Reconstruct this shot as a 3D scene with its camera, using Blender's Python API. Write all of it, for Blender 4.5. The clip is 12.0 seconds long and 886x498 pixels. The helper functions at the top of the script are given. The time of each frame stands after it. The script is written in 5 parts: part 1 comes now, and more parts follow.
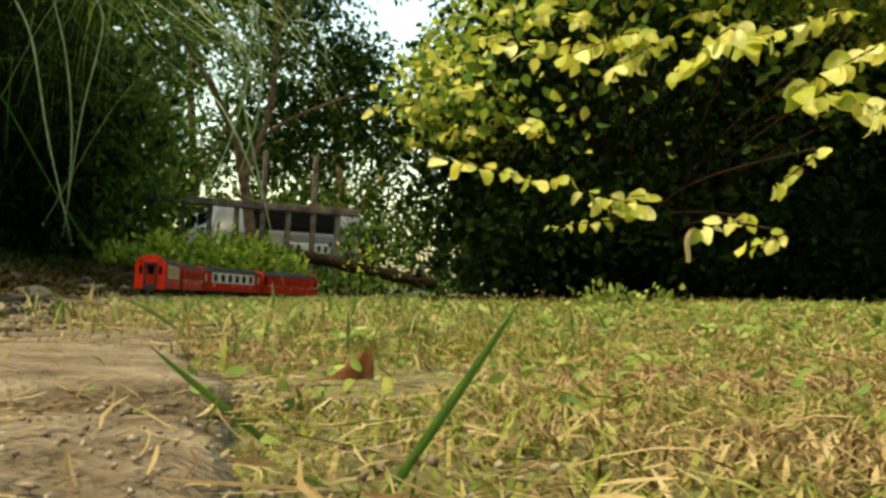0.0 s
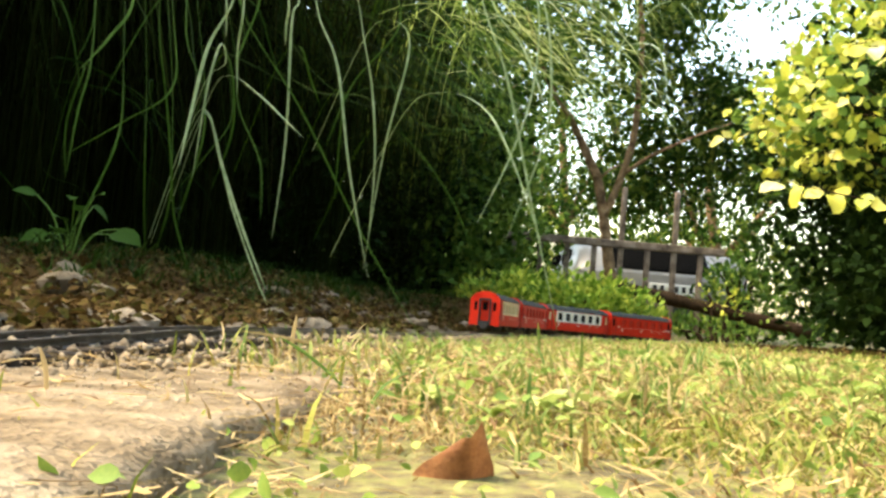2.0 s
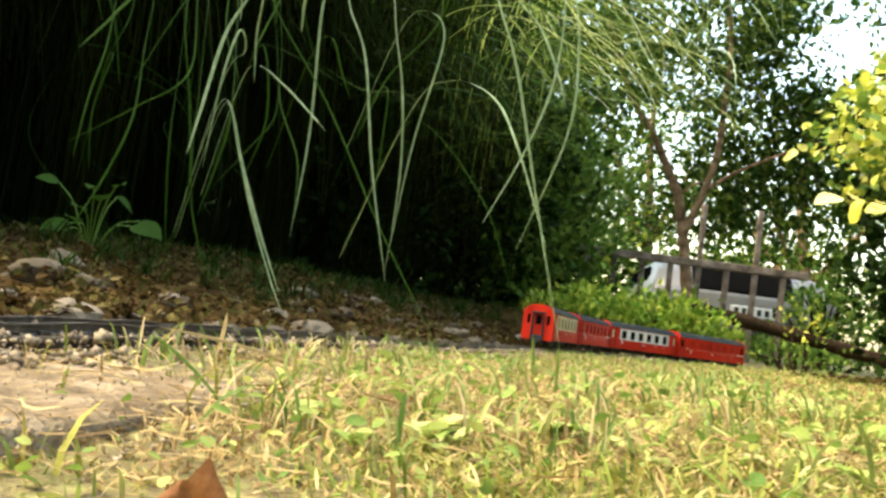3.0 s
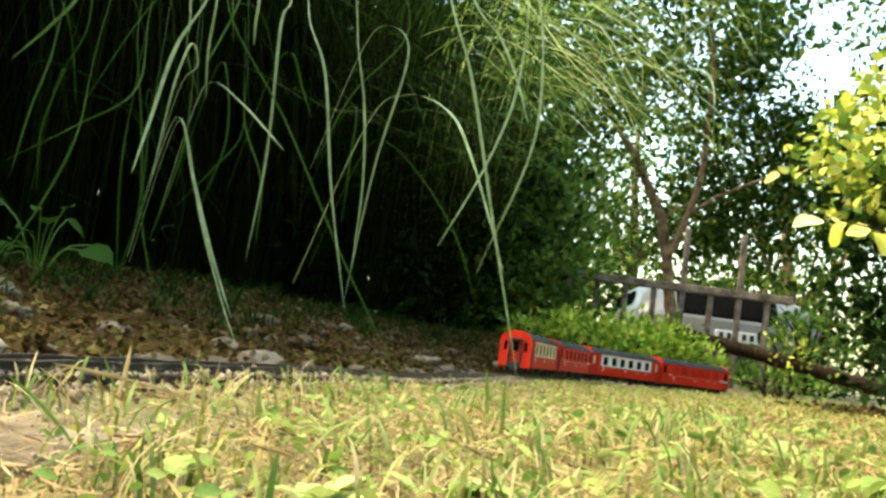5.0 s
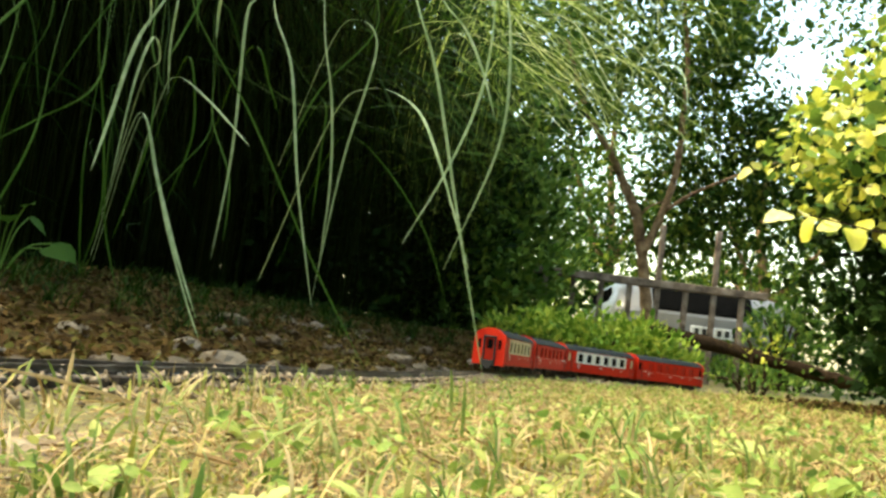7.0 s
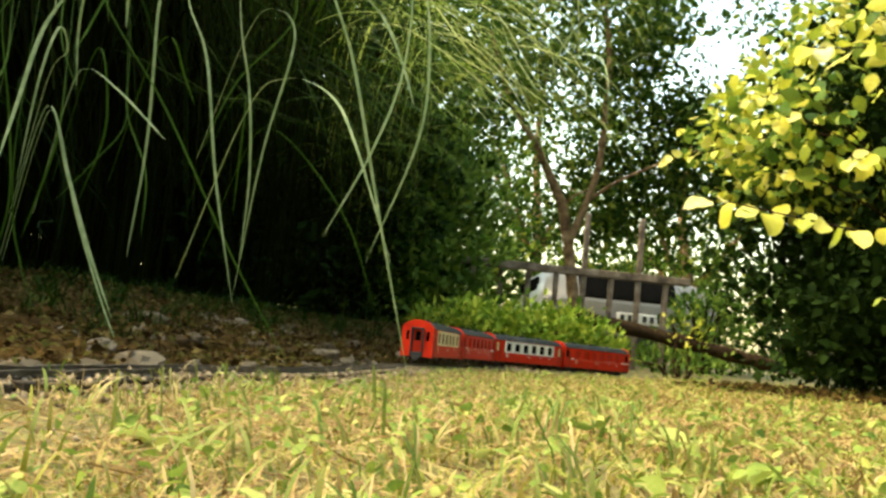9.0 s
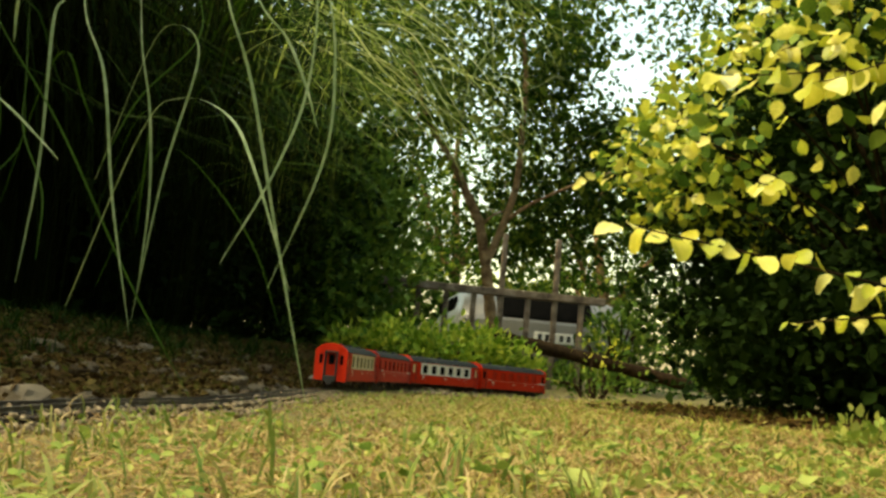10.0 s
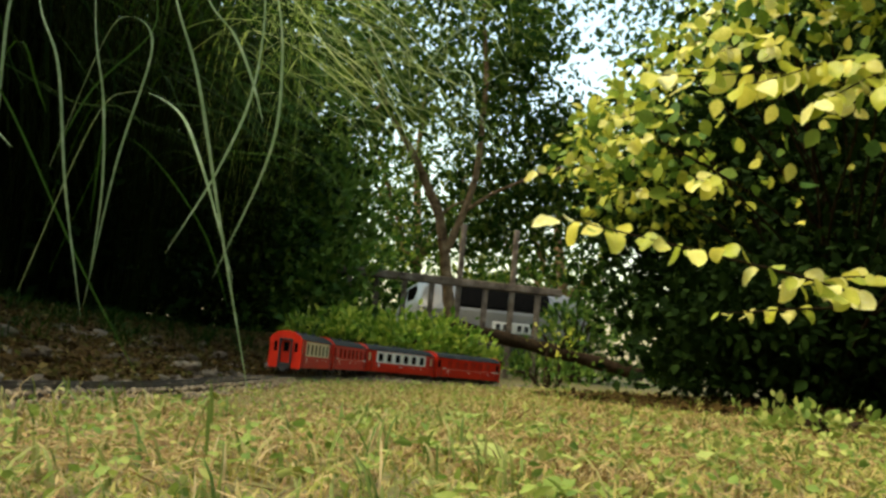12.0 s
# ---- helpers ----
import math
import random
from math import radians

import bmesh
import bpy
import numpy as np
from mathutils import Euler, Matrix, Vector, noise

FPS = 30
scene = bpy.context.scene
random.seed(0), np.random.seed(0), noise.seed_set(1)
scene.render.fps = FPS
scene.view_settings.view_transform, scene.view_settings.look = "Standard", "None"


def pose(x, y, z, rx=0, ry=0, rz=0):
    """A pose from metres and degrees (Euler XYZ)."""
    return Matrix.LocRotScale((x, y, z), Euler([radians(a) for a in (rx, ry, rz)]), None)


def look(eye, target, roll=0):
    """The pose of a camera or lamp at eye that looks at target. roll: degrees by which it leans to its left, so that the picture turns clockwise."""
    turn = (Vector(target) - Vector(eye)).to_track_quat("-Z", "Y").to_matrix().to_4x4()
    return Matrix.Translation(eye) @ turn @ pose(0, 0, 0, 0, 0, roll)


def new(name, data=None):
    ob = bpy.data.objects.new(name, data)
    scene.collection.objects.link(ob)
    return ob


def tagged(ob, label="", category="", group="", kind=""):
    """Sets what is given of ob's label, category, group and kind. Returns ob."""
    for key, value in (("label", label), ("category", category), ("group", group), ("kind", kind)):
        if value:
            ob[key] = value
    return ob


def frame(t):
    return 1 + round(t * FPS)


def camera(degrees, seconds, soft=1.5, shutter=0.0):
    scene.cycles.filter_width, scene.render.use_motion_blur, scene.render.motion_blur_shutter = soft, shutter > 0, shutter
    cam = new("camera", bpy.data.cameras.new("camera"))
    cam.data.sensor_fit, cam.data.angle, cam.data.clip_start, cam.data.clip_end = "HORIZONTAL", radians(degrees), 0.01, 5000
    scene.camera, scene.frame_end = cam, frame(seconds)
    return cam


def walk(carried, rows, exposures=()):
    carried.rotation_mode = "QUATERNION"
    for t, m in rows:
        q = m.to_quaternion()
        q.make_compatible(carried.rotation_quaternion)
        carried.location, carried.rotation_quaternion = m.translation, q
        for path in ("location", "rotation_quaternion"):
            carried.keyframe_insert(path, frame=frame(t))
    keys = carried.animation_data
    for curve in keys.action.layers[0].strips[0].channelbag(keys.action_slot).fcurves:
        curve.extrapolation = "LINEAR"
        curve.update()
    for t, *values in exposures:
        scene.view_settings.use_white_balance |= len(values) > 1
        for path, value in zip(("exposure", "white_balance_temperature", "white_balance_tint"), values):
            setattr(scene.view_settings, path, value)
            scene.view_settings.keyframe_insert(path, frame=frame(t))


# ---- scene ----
cam = camera(49.5, 12.0, soft=2.8)
PATH = [
    (0, (0.504, -1.561, 0.031), (1.153, 0.328, 0.146), 2.4),
    (0.5, (0.545, -1.461, 0.036), (1.05, 0.471, 0.133), 2.3),
    (1, (0.602, -1.419, 0.047), (0.734, 0.572, 0.179), 3.6),
    (1.5, (0.648, -1.391, 0.043), (0.575, 0.604, 0.162), 4.8),
    (2, (0.685, -1.337, 0.047), (0.569, 0.654, 0.196), 4.9),
    (2.5, (0.764, -1.263, 0.06), (0.527, 0.717, 0.222), 6.5),
    (3, (0.797, -1.197, 0.056), (0.502, 0.775, 0.21), 7.6),
    (3.5, (0.823, -1.144, 0.064), (0.525, 0.824, 0.254), 7.0),
    (3.7, (0.831, -1.126, 0.07), (0.536, 0.841, 0.274), 7.5),
    (5.5, (0.827, -1.1, 0.07), (0.564, 0.872, 0.279), 7.2),
    (6, (0.83, -1.104, 0.069), (0.58, 0.869, 0.278), 6.8),
    (6.5, (0.841, -1.084, 0.071), (0.605, 0.891, 0.281), 7.0),
    (8.5, (0.836, -1.063, 0.079), (0.671, 0.919, 0.282), 5.8),
    (9, (0.847, -1.054, 0.077), (0.768, 0.934, 0.285), 5.6),
    (9.5, (0.85, -1.036, 0.083), (0.835, 0.952, 0.301), 5.5),
    (10, (0.864, -1.016, 0.094), (0.947, 0.965, 0.356), 5.1),
    (10.5, (0.887, -1.039, 0.092), (1.018, 0.94, 0.347), 5.8),
    (11, (0.894, -1.065, 0.091), (1.049, 0.913, 0.341), 5.8),
    (11.5, (0.894, -1.081, 0.091), (1.051, 0.897, 0.338), 5.8),
    (12, (0.892, -1.081, 0.09), (1.054, 0.897, 0.338), 5.4),
]
EXPOSURES = [(0.0, 1.5, 7600, -2), (0.5, 1.42, 7700, 0), (1.5, 2.6, 7000, 8), (2.5, 2.75, 7000, 8), (3.5, 2.65, 6900, 6), (6.0, 2.63, 6700, -3), (6.5, 2.58, 6900, 0), (8.5, 2.55, 7500, -1), (9.0, 2.40, 8000, 0), (9.5, 2.26, 8000, 1), (10.0, 1.78, 9000, -5), (10.5, 1.66, 9200, -6), (11.0, 1.75, 7300, -3), (12.0, 1.6, 7100, 1)]
walk(cam, [(t, look(eye, target, roll)) for t, eye, target, roll in PATH], EXPOSURES)

# ---- light ----
world = bpy.data.worlds.new("sky")
scene.world = world
world.use_nodes = True
wn = world.node_tree.nodes
sky = wn.new("ShaderNodeTexSky")
sky.sky_type, sky.sun_disc = "NISHITA", False
SUN_EL, SUN_AZ = 52, 258
sky.sun_elevation, sky.sun_rotation = radians(SUN_EL), radians(SUN_AZ)
sky.air_density, sky.dust_density, sky.ozone_density = 1.7, 3.4, 0.3
wn["Background"].inputs["Strength"].default_value = 0.15
world.node_tree.links.new(sky.outputs[0], wn["Background"].inputs["Color"])
sun = new("sun", bpy.data.lights.new("sun", "SUN"))
sun.data.energy, sun.data.angle, sun.data.color = 1.1, radians(10), (1.0, 0.92, 0.76)
SUN_TO = Vector((math.sin(radians(SUN_AZ)) * math.cos(radians(SUN_EL)), math.cos(radians(SUN_AZ)) * math.cos(radians(SUN_EL)), math.sin(radians(SUN_EL))))
sun.matrix_world = look(SUN_TO * 20, (0, 0, 0))


# ---- materials ----
def mat(name, stops, scale=20.0, rough=0.7, bump=0.2, metal=0.0, spec=0.4, island=False, per_object=False, through_light=0.0, fine=6.0, coat=0.0):
    """A surface whose colour runs over stops by two scales of noise, or by island or object, with fine relief."""
    m = bpy.data.materials.new(name)
    m.use_nodes = True
    nt, L = m.node_tree, m.node_tree.links
    b = nt.nodes["Principled BSDF"]
    co = nt.nodes.new("ShaderNodeTexCoord")
    n1 = nt.nodes.new("ShaderNodeTexNoise")
    n1.inputs["Scale"].default_value, n1.inputs["Detail"].default_value = scale, 6
    n2 = nt.nodes.new("ShaderNodeTexNoise")
    n2.inputs["Scale"].default_value, n2.inputs["Detail"].default_value = scale * fine, 4
    for n in (n1, n2):
        L.new(co.outputs["Object"], n.inputs["Vector"])
    mix = nt.nodes.new("ShaderNodeMath")
    mix.operation = "MULTIPLY_ADD"
    L.new(n2.outputs["Fac"], mix.inputs[0])
    mix.inputs[1].default_value = 0.45
    add = nt.nodes.new("ShaderNodeMath")
    add.operation = "MULTIPLY_ADD"
    if island or per_object:
        src = nt.nodes.new("ShaderNodeNewGeometry" if island else "ShaderNodeObjectInfo")
        L.new(src.outputs["Random Per Island" if island else "Random"], add.inputs[0])
        add.inputs[1].default_value, add.inputs[2].default_value = 0.8, -0.12
        L.new(add.outputs[0], mix.inputs[2])
    else:
        L.new(n1.outputs["Fac"], add.inputs[0])
        add.inputs[1].default_value, add.inputs[2].default_value = 1.5, -0.48
        L.new(add.outputs[0], mix.inputs[2])
    ramp = nt.nodes.new("ShaderNodeValToRGB")
    while len(ramp.color_ramp.elements) < len(stops):
        ramp.color_ramp.elements.new(0.5)
    for e, (p, c) in zip(ramp.color_ramp.elements, stops):
        e.position, e.color = p, (*c, 1)
    L.new(mix.outputs[0], ramp.inputs["Fac"])
    L.new(ramp.outputs["Color"], b.inputs["Base Color"])
    b.inputs["Roughness"].default_value, b.inputs["Metallic"].default_value = rough, metal
    b.inputs["Specular IOR Level"].default_value, b.inputs["Coat Weight"].default_value = spec, coat
    if bump:
        bp = nt.nodes.new("ShaderNodeBump")
        bp.inputs["Strength"].default_value, bp.inputs["Distance"].default_value = bump, 0.3 / scale
        L.new(mix.outputs[0], bp.inputs["Height"])
        L.new(bp.outputs["Normal"], b.inputs["Normal"])
    if through_light:
        tr = nt.nodes.new("ShaderNodeBsdfTranslucent")
        L.new(ramp.outputs["Color"], tr.inputs["Color"])
        sh = nt.nodes.new("ShaderNodeMixShader")
        sh.inputs[0].default_value = through_light
        L.new(b.outputs[0], sh.inputs[1])
        L.new(tr.outputs[0], sh.inputs[2])
        L.new(sh.outputs[0], nt.nodes["Material Output"].inputs["Surface"])
    return m


M_SOIL = mat("lawn_soil", [(0.2, (0.05, 0.036, 0.015)), (0.45, (0.13, 0.10, 0.035)), (0.65, (0.17, 0.16, 0.04)), (0.9, (0.26, 0.2, 0.09))], 70, 0.95, 0.9)
M_LAWN = mat("mown_grass", [(0.08, (0.0880, 0.1320, 0.0176)), (0.3, (0.1870, 0.2200, 0.0330)), (0.5, (0.2970, 0.2750, 0.0550)), (0.72, (0.4400, 0.3520, 0.1320)), (0.88, (0.2420, 0.1540, 0.0550))], 60, 0.75, 0.1, island=True, through_light=0.25, spec=0.18)
M_STRAW = mat("dry_straw", [(0.1, (0.11, 0.06, 0.022)), (0.4, (0.26, 0.165, 0.065)), (0.7, (0.38, 0.27, 0.11)), (0.95, (0.52, 0.40, 0.19))], 60, 0.75, 0.1, island=True, through_light=0.2, spec=0.15)
M_STALK = mat("pale_dry_stalk", [(0.1, (0.3570, 0.2560, 0.1125)), (0.9, (0.5100, 0.4000, 0.2100))], 60, 0.75, 0.2, through_light=0.2, spec=0.18)
M_PEBBLE = mat("tan_pebble", [(0.1, (0.14, 0.10, 0.065)), (0.5, (0.26, 0.2, 0.13)), (0.9, (0.38, 0.31, 0.22))], 60, 0.9, 0.3, island=True)
M_CLOVER = mat("clover_leaf", [(0.1, (0.1100, 0.1890, 0.0330)), (0.5, (0.2200, 0.2940, 0.0550)), (0.9, (0.3960, 0.3990, 0.1100))], 90, 0.6, 0.15, island=True, through_light=0.35, spec=0.18)
M_SPROUT = mat("fresh_grass_blade", [(0.1, (0.07, 0.13, 0.022)), (0.5, (0.16, 0.21, 0.045)), (0.85, (0.30, 0.30, 0.10)), (0.95, (0.32, 0.24, 0.10))], 60, 0.65, 0.1, island=True, through_light=0.35, spec=0.15)
M_PLANTAIN = mat("pale_plantain_leaf", [(0.1, (0.20, 0.28, 0.05)), (0.5, (0.32, 0.38, 0.09)), (0.9, (0.46, 0.46, 0.16))], 60, 0.6, 0.25, per_object=True, through_light=0.35, spec=0.15)
M_BLADE = mat("green_grass_blade", [(0.2, (0.06, 0.13, 0.02)), (0.6, (0.12, 0.22, 0.035)), (0.95, (0.3, 0.38, 0.10))], 120, 0.55, 0.2, island=True, through_light=0.25, spec=0.18)
M_BROWN = mat("withered_leaf", [(0.2, (0.16, 0.06, 0.02)), (0.6, (0.30, 0.13, 0.05)), (0.9, (0.4, 0.22, 0.1))], 80, 0.8, 0.4, through_light=0.2)
M_SLAB = mat("weathered_slab", [(0.1, (0.055, 0.038, 0.02)), (0.35, (0.14, 0.10, 0.056)), (0.6, (0.235, 0.175, 0.105)), (0.8, (0.30, 0.235, 0.15)), (1.0, (0.40, 0.33, 0.23))], 22, 0.97, 1.0, spec=0.1, fine=9.0)
M_STONE = mat("field_stone", [(0.12, (0.050, 0.037, 0.023)), (0.4, (0.092, 0.072, 0.047)), (0.7, (0.135, 0.11, 0.076)), (0.95, (0.18, 0.15, 0.11))], 14, 0.9, 0.4, per_object=True, spec=0.1)
M_GRAVEL = mat("ballast_gravel", [(0.1, (0.0806, 0.0567, 0.0323)), (0.5, (0.1736, 0.1288, 0.0753)), (0.9, (0.2790, 0.2164, 0.1328))], 40, 0.9, 0.3, island=True)
M_BANK = mat("bank_earth", [(0.2, (0.020, 0.011, 0.004)), (0.5, (0.048, 0.028, 0.009)), (0.9, (0.095, 0.060, 0.022))], 26, 0.98, 0.8, spec=0.03)
M_LITTER = mat("leaf_litter", [(0.08, (0.016, 0.009, 0.003)), (0.35, (0.044, 0.026, 0.008)), (0.55, (0.085, 0.052, 0.016)), (0.74, (0.040, 0.050, 0.008)), (0.95, (0.17, 0.115, 0.045))], 60, 0.9, 0.3, island=True, through_light=0.2, spec=0.05)
# One reed plant in several tones: light and shade are in the colours.
M_REED = mat("shade_dark_reed_leaf", [(0.1, (0.0052, 0.0156, 0.0013)), (0.4, (0.0111, 0.0299, 0.0026)), (0.7, (0.0221, 0.0468, 0.0052)), (0.95, (0.0455, 0.0650, 0.0117))], 40, 0.7, 0.1, island=True, through_light=0.4, spec=0.06)
M_REEDSUNNY = mat("sun_toned_reed_leaf", [(0.1, (0.0675, 0.1148, 0.0162)), (0.4, (0.1620, 0.2295, 0.0338)), (0.7, (0.2970, 0.3645, 0.0675)), (0.95, (0.4590, 0.4995, 0.1485))], 40, 0.6, 0.1, island=True, through_light=0.5, spec=0.15)
# Old inner leaves, with the clump's deep shade in the colour.
M_REEDOLDSHADE = mat("withered_reed_leaf_shade_dark", [(0.1, (0.004, 0.005, 0.0015)), (0.5, (0.008, 0.011, 0.0025)), (0.8, (0.012, 0.020, 0.004)), (0.95, (0.022, 0.018, 0.007))], 40, 0.95, 0.1, island=True, through_light=0.1, spec=0.0)
M_REEDPALE = mat("pale_reed_leaf", [(0.1, (0.1232, 0.1936, 0.0660)), (0.6, (0.2376, 0.3080, 0.1408)), (0.95, (0.4048, 0.4576, 0.2640))], 60, 0.45, 0.15, through_light=0.25, spec=0.25)
M_REEDSHADE = mat("half_shade_reed_leaf", [(0.1, (0.0109, 0.0390, 0.0031)), (0.5, (0.0281, 0.0741, 0.0070)), (0.8, (0.0585, 0.1092, 0.0140)), (0.95, (0.1014, 0.1326, 0.0351))], 40, 0.65, 0.15, island=True, through_light=0.35, spec=0.08)
M_REEDBACKLIT = mat("backlit_toned_reed_leaf", [(0.1, (0.13, 0.18, 0.04)), (0.4, (0.25, 0.31, 0.075)), (0.7, (0.38, 0.42, 0.15)), (0.95, (0.54, 0.55, 0.28))], 60, 0.55, 0.15, island=True, through_light=0.45, spec=0.12)
M_GOLD = mat("golden_leaf", [(0.05, (0.22, 0.28, 0.028)), (0.3, (0.42, 0.44, 0.045)), (0.55, (0.60, 0.55, 0.085)), (0.85, (0.76, 0.72, 0.26)), (1.0, (0.82, 0.80, 0.45))], 0.55, 0.45, 0.02, per_object=True, through_light=0.42, spec=0.3)
M_GOLDMASS = mat("yellow_green_foliage", [(0.05, (0.06, 0.125, 0.017)), (0.3, (0.14, 0.22, 0.028)), (0.52, (0.28, 0.34, 0.04)), (0.72, (0.48, 0.48, 0.055)), (0.93, (0.72, 0.66, 0.15))], 30, 0.5, 0.1, island=True, through_light=0.42, spec=0.18)
# Leaf green taken far down: deep shade is in this colour.
M_SHADELEAF = mat("shade_dark_green_leaf", [(0.1, (0.0042, 0.0112, 0.0016)), (0.5, (0.0084, 0.0209, 0.0028)), (0.9, (0.0167, 0.0335, 0.0050))], 30, 0.8, 0.1, island=True, through_light=0.2, spec=0.05)
M_TREELEAF = mat("tree_leaf", [(0.1, (0.012, 0.032, 0.004)), (0.5, (0.028, 0.064, 0.008)), (0.78, (0.085, 0.13, 0.016)), (0.93, (0.22, 0.24, 0.035))], 20, 0.65, 0.1, island=True, through_light=0.45, spec=0.08)
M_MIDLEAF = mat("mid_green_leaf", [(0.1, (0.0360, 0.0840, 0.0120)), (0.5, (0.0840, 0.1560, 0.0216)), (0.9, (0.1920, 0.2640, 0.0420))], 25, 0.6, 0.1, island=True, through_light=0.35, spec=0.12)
M_SHRUBLEAF = mat("fresh_shrub_leaf", [(0.1, (0.07, 0.15, 0.014)), (0.4, (0.17, 0.28, 0.03)), (0.7, (0.30, 0.38, 0.05)), (0.95, (0.44, 0.48, 0.08))], 25, 0.55, 0.1, island=True, through_light=0.35, spec=0.12)
M_BARK = mat("grey_brown_bark", [(0.2, (0.070, 0.042, 0.020)), (0.5, (0.16, 0.10, 0.050)), (0.9, (0.27, 0.185, 0.10))], 14, 0.95, 0.8, spec=0.1)
M_TWIG = mat("brown_twig", [(0.2, (0.014, 0.009, 0.005)), (0.8, (0.038, 0.024, 0.013))], 30, 0.95, 0.5, spec=0.03)
M_OLDWOOD = mat("weathered_timber", [(0.2, (0.06, 0.045, 0.032)), (0.5, (0.13, 0.10, 0.072)), (0.9, (0.22, 0.18, 0.135))], 14, 0.9, 0.5, spec=0.1)
M_RED = mat("red_coach_paint", [(0.1, (0.50, 0.016, 0.005)), (0.6, (0.64, 0.026, 0.007)), (1.0, (0.70, 0.042, 0.012))], 14, 0.5, 0.05, spec=0.2)
M_CREAM = mat("cream_coach_paint", [(0.1, (0.68, 0.52, 0.26)), (0.6, (0.78, 0.64, 0.36)), (1.0, (0.8, 0.68, 0.42))], 14, 0.4, 0.05)
M_IVORY = mat("ivory_coach_paint", [(0.1, (0.76, 0.72, 0.58)), (0.6, (0.84, 0.8, 0.68)), (1.0, (0.86, 0.83, 0.72))], 14, 0.4, 0.05)
M_ROOF = mat("dark_grey_roof", [(0.1, (0.010, 0.012, 0.009)), (0.6, (0.022, 0.024, 0.019)), (1.0, (0.05, 0.05, 0.04))], 18, 0.65, 0.15, spec=0.15)
M_BLACK = mat("black_plastic", [(0.1, (0.012, 0.012, 0.012)), (0.8, (0.03, 0.028, 0.026))], 40, 0.55, 0.1)
M_RAIL = mat("tarnished_rail", [(0.1, (0.022, 0.018, 0.013)), (0.6, (0.06, 0.05, 0.04)), (1.0, (0.18, 0.16, 0.13))], 30, 0.55, 0.2, metal=0.1)
M_SLEEPER = mat("dark_sleeper", [(0.1, (0.022, 0.017, 0.012)), (0.7, (0.055, 0.044, 0.034)), (1.0, (0.14, 0.12, 0.10))], 40, 0.9, 0.4, spec=0.1)
M_PANE = mat("dark_window_glass", [(0.1, (0.0030, 0.0030, 0.0030)), (0.9, (0.0075, 0.0075, 0.0075))], 30, 0.6, 0.0, spec=0.0)
# The red-brown reflection in the glass is put into the pane's colour.
M_REDPANE = mat("red_brown_reflection_pane", [(0.1, (0.07, 0.014, 0.008)), (0.9, (0.13, 0.03, 0.018))], 30, 0.15, 0.0, spec=0.3)
M_DEEPRED = mat("deep_red_tinted_pane", [(0.1, (0.40, 0.018, 0.008)), (0.9, (0.52, 0.026, 0.012))], 30, 0.35, 0.0, spec=0.2)
M_WHITE = mat("white_marking", [(0.1, (0.75, 0.72, 0.66)), (0.9, (0.82, 0.8, 0.75))], 30, 0.5, 0.0)
M_CARWHITE = mat("silver_car_paint", [(0.1, (0.1211, 0.1197, 0.1083)), (0.9, (0.1781, 0.1739, 0.1568))], 3, 0.35, 0.0, spec=0.35, coat=0.1)


# ---- small builders ----
def link_mesh(name, me, material, parent=None, label="", smooth=False):
    ob = new(name, me)
    if material and not me.materials:
        me.materials.append(material)
    if parent:
        ob.parent = parent
    if label:
        tagged(ob, label)
    if smooth:
        me.polygons.foreach_set("use_smooth", np.ones(len(me.polygons), dtype=bool))
    return ob


def part(name, bm, material, parent=None, label="", smooth=False):
    """Links a bmesh as one mesh object, under a thing or a part."""
    me = bpy.data.meshes.new(name)
    bm.to_mesh(me)
    bm.free()
    return link_mesh(name, me, material, parent, label, smooth)


def empty(name, place=(0, 0, 0), turn=0.0):
    ob = new(name)
    ob.matrix_world = pose(*place, 0, 0, turn)
    ob.empty_display_size = 0.05
    return ob


def fast_mesh(name, verts, faces):
    """A mesh from an (n, 3) array and an (f, 3 or 4) array."""
    me = bpy.data.meshes.new(name)
    k = faces.shape[1]
    me.vertices.add(len(verts))
    me.vertices.foreach_set("co", verts.astype(np.float32).ravel())
    me.loops.add(faces.size)
    me.loops.foreach_set("vertex_index", faces.astype(np.int32).ravel())
    me.polygons.add(len(faces))
    me.polygons.foreach_set("loop_start", np.arange(0, faces.size, k, dtype=np.int32))
    me.update(calc_edges=True)
    return me


def box(bm, x0, x1, y0, y1, z0, z1, bevel=0.0):
    r = bmesh.ops.create_cube(bm, size=1.0, matrix=Matrix.Translation(((x0 + x1) / 2, (y0 + y1) / 2, (z0 + z1) / 2)) @ Matrix.Diagonal((x1 - x0, y1 - y0, z1 - z0, 1)))
    if bevel:
        edges = list({e for v in r["verts"] for e in v.link_edges})
        bmesh.ops.bevel(bm, geom=edges, offset=bevel, segments=1, affect="EDGES")


def tube(bm, points, radii, sides=8):
    """A tapered round limb along points."""
    rings = []
    for i, p in enumerate(points):
        p = Vector(p)
        a = Vector(points[max(i - 1, 0)])
        b = Vector(points[min(i + 1, len(points) - 1)])
        q = (b - a).normalized().to_track_quat("Z", "X").to_matrix()
        rings.append([bm.verts.new(p + q @ Vector((math.cos(u) * radii[i], math.sin(u) * radii[i], 0))) for u in [2 * math.pi * k / sides for k in range(sides)]])
    for r0, r1 in zip(rings, rings[1:]):
        for k in range(sides):
            bm.faces.new((r0[k], r0[(k + 1) % sides], r1[(k + 1) % sides], r1[k]))
    bm.faces.new(rings[-1])
    bm.faces.new(rings[0][::-1])


